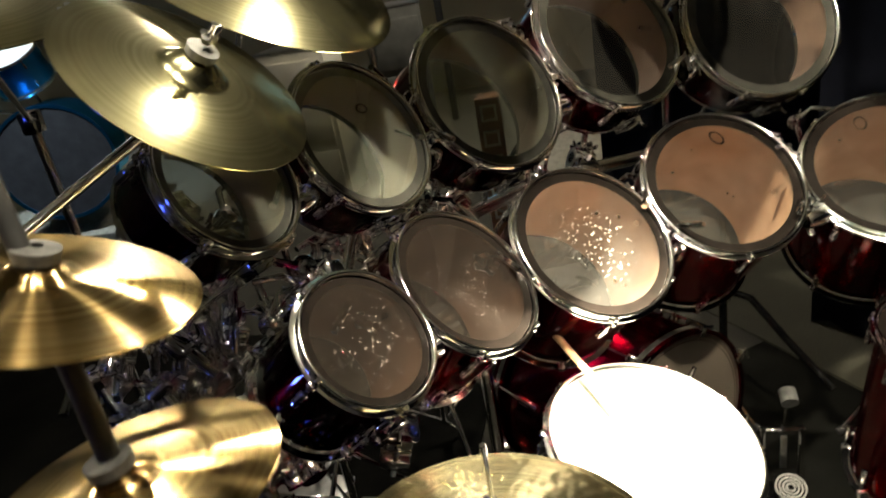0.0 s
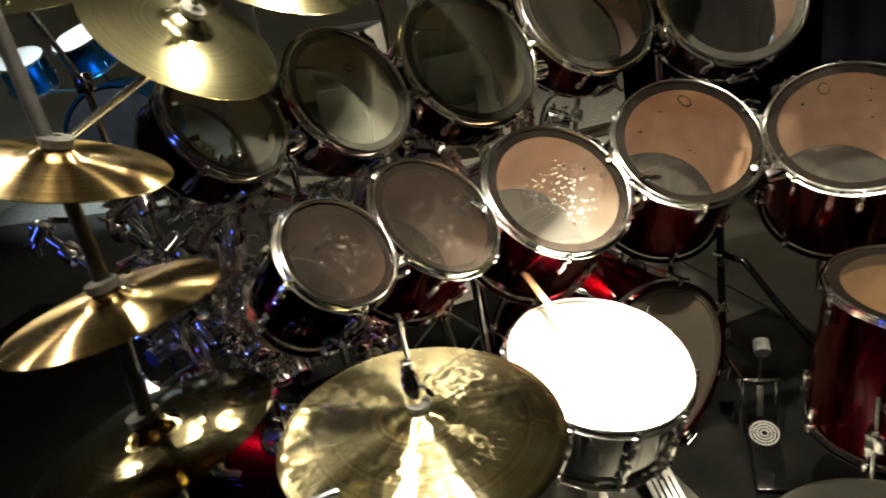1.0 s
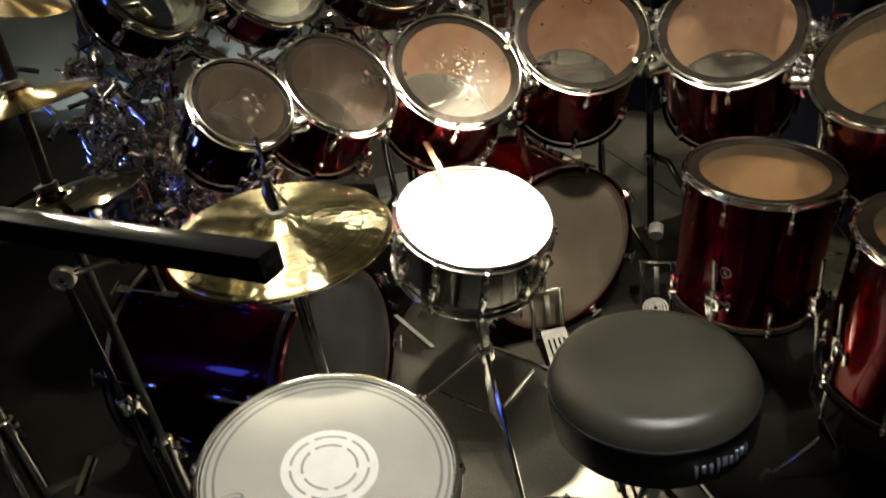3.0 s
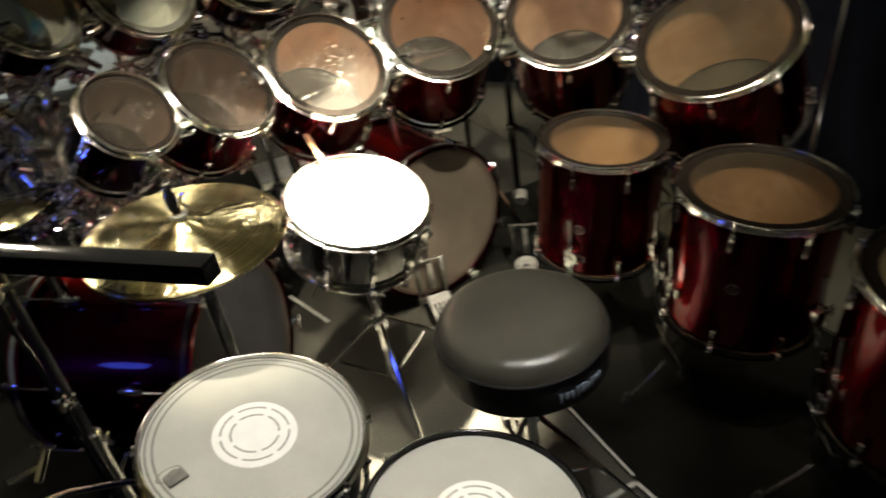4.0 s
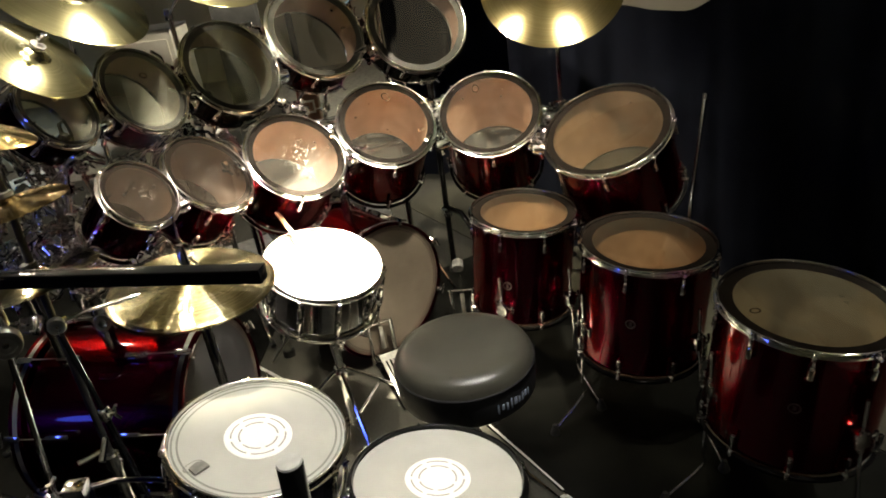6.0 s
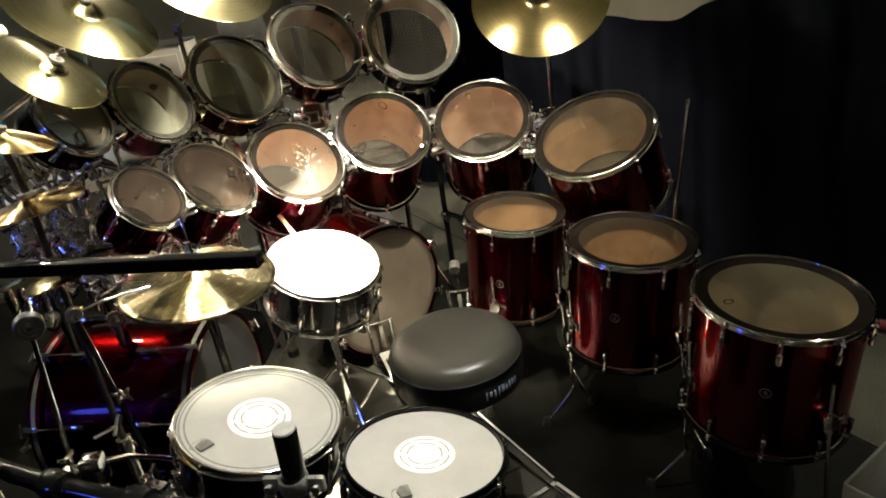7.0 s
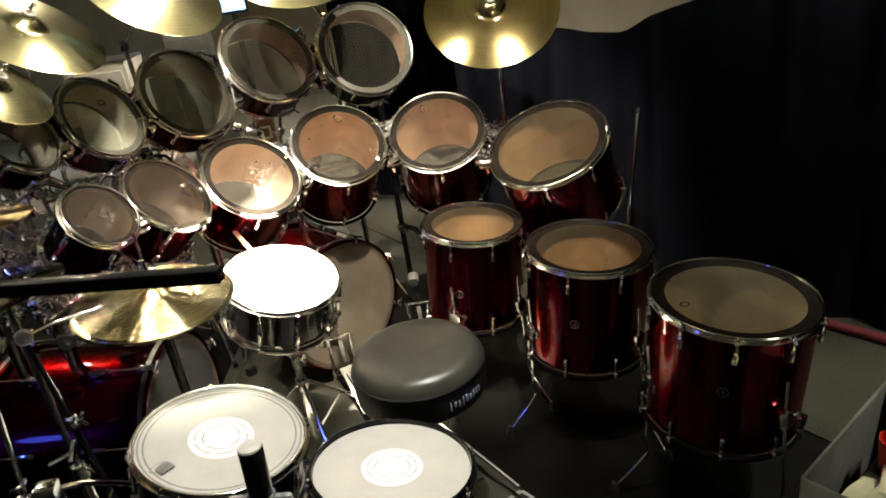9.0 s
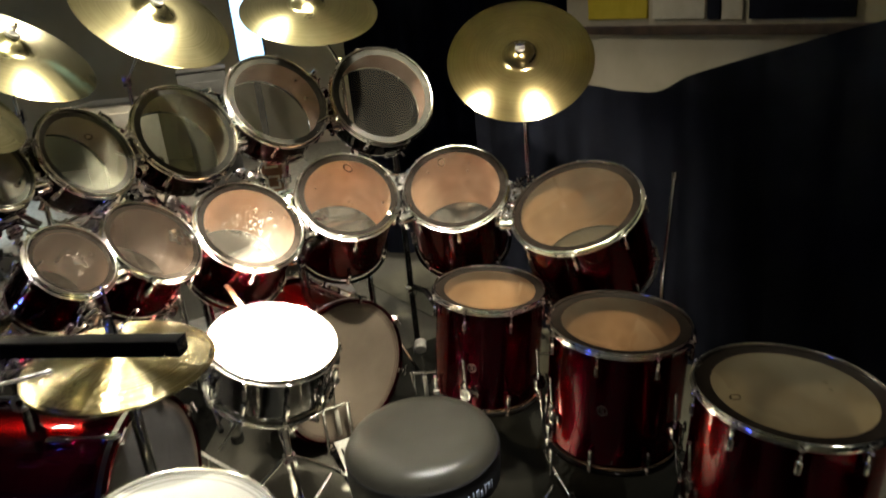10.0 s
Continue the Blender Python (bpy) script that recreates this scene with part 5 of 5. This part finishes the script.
drape("drape_back", [(0.40, 3.7), (0.9, 3.65), (1.4, 3.6), (1.75, 3.55)], [2.9, 2.9, 2.9, 2.9], "black drape hanging behind the drum kit")
drape("drape_side", [(1.0, 2.5), (1.35, 2.15), (1.62, 1.93), (1.76, 1.80), (2.04, 1.48), (2.3, 1.2), (3.0, 0.2), (3.6, -1.2)], [1.25, 1.22, 1.165, 1.24, 1.36, 1.47, 1.9, 2.5], "black drape slung along the side of the stage", 0.03)


def wall(name, a, b, h, mat, label, th=0.12):
    a, b = Vector((*a, 0)), Vector((*b, 0))
    m = Matrix.Translation((a + b) / 2) @ Matrix.Rotation(math.atan2((b - a).y, (b - a).x), 4, "Z")
    ob = new(name, finish(block((b - a).length, th, h, 0, (0, 0, h / 2), m=m), name, mat))
    return tagged(ob, label, "wall", kind="structure"), m, (b - a).length


wall("wall_north", (-6, 8.0), (2.2, 8.0), 3.6, HALL_WALL, "beige painted hall wall")
_, WM, WL = wall("wall_east", (1.9, 7.0), (4.6, 1.6), 3.6, HALL_WALL, "beige painted hall wall with a dark rail and panels")
# west and south walls stay out of view; beige only to reflect light inwards
wall("unseen_wall_west", (-5.0, -5), (-5.0, 8.0), 3.6, HALL_WALL, "beige painted hall wall")
wall("unseen_wall_south", (-6, -5), (6, -5), 3.6, HALL_WALL, "beige painted hall wall")
wall("wall_side", (5.0, -5), (4.6, 1.6), 3.6, CURTAIN, "dark hall wall")
# ceiling out of view, pale so that it throws lamp light back as fill
ceiling = new("ceiling", finish(block(14, 16, 0.1, 0, (0, 2, 3.75)), "ceiling", CEILING))
tagged(ceiling, "unseen hall ceiling, made pale to bounce light", "ceiling", kind="structure")
inward = WM @ Matrix.Rotation(math.pi, 4, "Z")
rail = new("wall_rail", finish(block(WL * 0.98, 0.06, 0.07, 0.008, (0, 0.09, 1.15), m=inward), "wall_rail", DARK_WOOD))
tagged(rail, "dark wooden rail along the beige wall", "rail", kind="structure")

# ---- far hall: screen, boxes, post ----
sc = thing("display_screen", pose(-0.58, 6.6, 0), "tall lit pale blue display screen on a stand", "screen")
em = bpy.data.materials.new("screen_glow")
em.use_nodes = True
eb = em.node_tree.nodes["Principled BSDF"]
eb.inputs["Base Color"].default_value = (0.02, 0.02, 0.02, 1)
eb.inputs["Emission Color"].default_value = (0.35, 0.68, 1.0, 1)
eb.inputs["Emission Strength"].default_value = 1.2
part("panel", block(0.24, 0.02, 0.62, 0.0, (0, -0.03, 1.45)), em, sc, "glowing pale blue panel")
part("frame", block(0.28, 0.04, 0.68, 0.01, (0, 0, 1.45)), BLACK_TUBE, sc)
part("stand", block(0.06, 0.06, 1.12, 0.01, (0, 0, 0.56)), BLACK_TUBE, sc)

post = thing("wooden_post", pose(-0.155, 3.75, 0), "brown wooden post with square frames on its faces", "wooden post")
part("post_body", block(0.13, 0.13, 0.79, 0.01, (0, 0, 0.395)), BROWN_WOOD, post)
for k in range(5):
    fr = bmesh.new()
    for sx, sz, x, z in ((0.085, 0.012, 0, 0.036), (0.085, 0.012, 0, -0.036), (0.012, 0.085, 0.036, 0), (0.012, 0.085, -0.036, 0)):
        block(sx, 0.01, sz, 0.002, (x, -0.068, 0.71 - 0.135 * k + z), fr)
    part("square_frame", fr, PALE_CARD, post, "pale square frame")


# panels on the beige wall
for x0, x1, z0, z1, mat, what in ((-1.50, -0.83, 1.24, 1.75, YELLOW_CARD, "yellow card panel"), (-0.77, -0.27, 1.23, 1.75, PALE_CARD, "pale card panel"), (-0.12, 0.05, 1.22, 1.75, PALE_CARD, "narrow pale card panel"), (0.10, 0.85, 1.22, 1.85, CURTAIN, "black cloth panel"), (-0.25, -0.14, 1.22, 1.75, CURTAIN, "narrow black cloth panel")):
    ob = new("wall_panel", finish(block(x1 - x0, 0.02, z1 - z0, 0.004, (-(x0 + x1) / 2, 0.075, (z0 + z1) / 2), m=inward), "wall_panel", mat))
    tagged(ob, what + " standing on the wall rail", "panel", "wall panels")

# cases and boards on the floor behind the racks
for x, y, a, sx, sy, sz, mat, label in (
    (-0.75, 5.0, 10, 0.36, 0.30, 1.22, GREY_CARD, "tall grey equipment case with metal edges"),
    (-1.45, 5.0, -8, 0.50, 0.34, 1.05, PALE_CARD, "pale cabinet in the hall behind the kit"),
    (-0.55, 2.75, 24, 0.34, 0.24, 0.05, PALE_CARD, "pale flat box lying on the floor"),
    (-0.10, 2.95, -18, 0.30, 0.22, 0.09, GREY_CARD, "grey flat case lying on the floor"),
    (-0.95, 2.30, 40, 0.40, 0.26, 0.10, GREY_CARD, "grey flat case lying on the floor"),
    (0.14, 3.10, 12, 0.26, 0.20, 0.03, PALE_CARD, "pale board lying on the floor"),
    (-0.85, 1.75, -12, 0.30, 0.22, 0.03, PALE_CARD, "pale board lying on the floor"),
):
    cs = thing("equipment_case", pose(x, y, 0, 0, 0, a), label, "case", "cases behind the kit")
    part("case_body", block(sx, sy, sz, 0.006, (0, 0, sz / 2)), mat, cs)
    part("case_edge", block(sx + 0.006, sy + 0.006, 0.012, 0.003, (0, 0, sz - 0.004)), STEEL, cs)
    if sz > 0.5:
        for k in range(3):
            part("drawer_front", block(sx * 0.86, 0.012, sz * 0.26, 0.004, (0, -sy / 2 - 0.004, sz * (0.2 + 0.3 * k))), mat, cs)

def blue_kit():
    for c, n, r, depth, label in (((-4.08, 5.0, 1.25), (0.1, -0.35, 0.93), 0.19, 0.28, "bright blue tom of a second drum kit"), ((-3.48, 4.95, 1.33), (-0.05, -0.4, 0.92), 0.21, 0.26, "wide bright blue tom of a second drum kit")):
        drum("blue_tom", c, n, r, depth, BLUE_SHELL, (HEAD_WHITE, None, 1, "white drum head"), HEAD_VEILED, 6, label, "tom drum", "second drum kit", clear=False)
    b = thing("blue_bass_drum", facing((-3.28, 4.75, 0.56), (0.25, -0.95, 0.0)), "bright blue bass drum of a second drum kit", "bass drum", "second drum kit")
    part("shell", lathe([(0.40, 0.0), (0.40, -0.40)], 64), BLUE_SHELL, b)
    part("hoop", lathe([(0.395, 0.01), (0.418, 0.01), (0.418, -0.045), (0.395, -0.045)], 64, True), BLUE_SHELL, b, "blue lacquered hoop")
    part("head", lathe([(0, 0.0), (0.18, 0.0), (0.398, 0.0)], 64), VINYL_SIDE, b, "black front head")
    for s in (-1, 1):
        part("spur", sweep([(-3.25 + s * 0.30, 4.95, 0.40), (-3.25 + s * 0.46, 5.0, 0.0)], 0.012, 10), CHROME, b, "", b.matrix_world.inverted())
    for k, (x, z) in enumerate(((-4.02, 0.96), (-3.46, 1.04))):
        part("tom_post", sweep([(x, 5.05, z), (-3.36, 5.0, 0.90)], 0.015, 10), CHROME, b, "", b.matrix_world.inverted())


blue_kit()
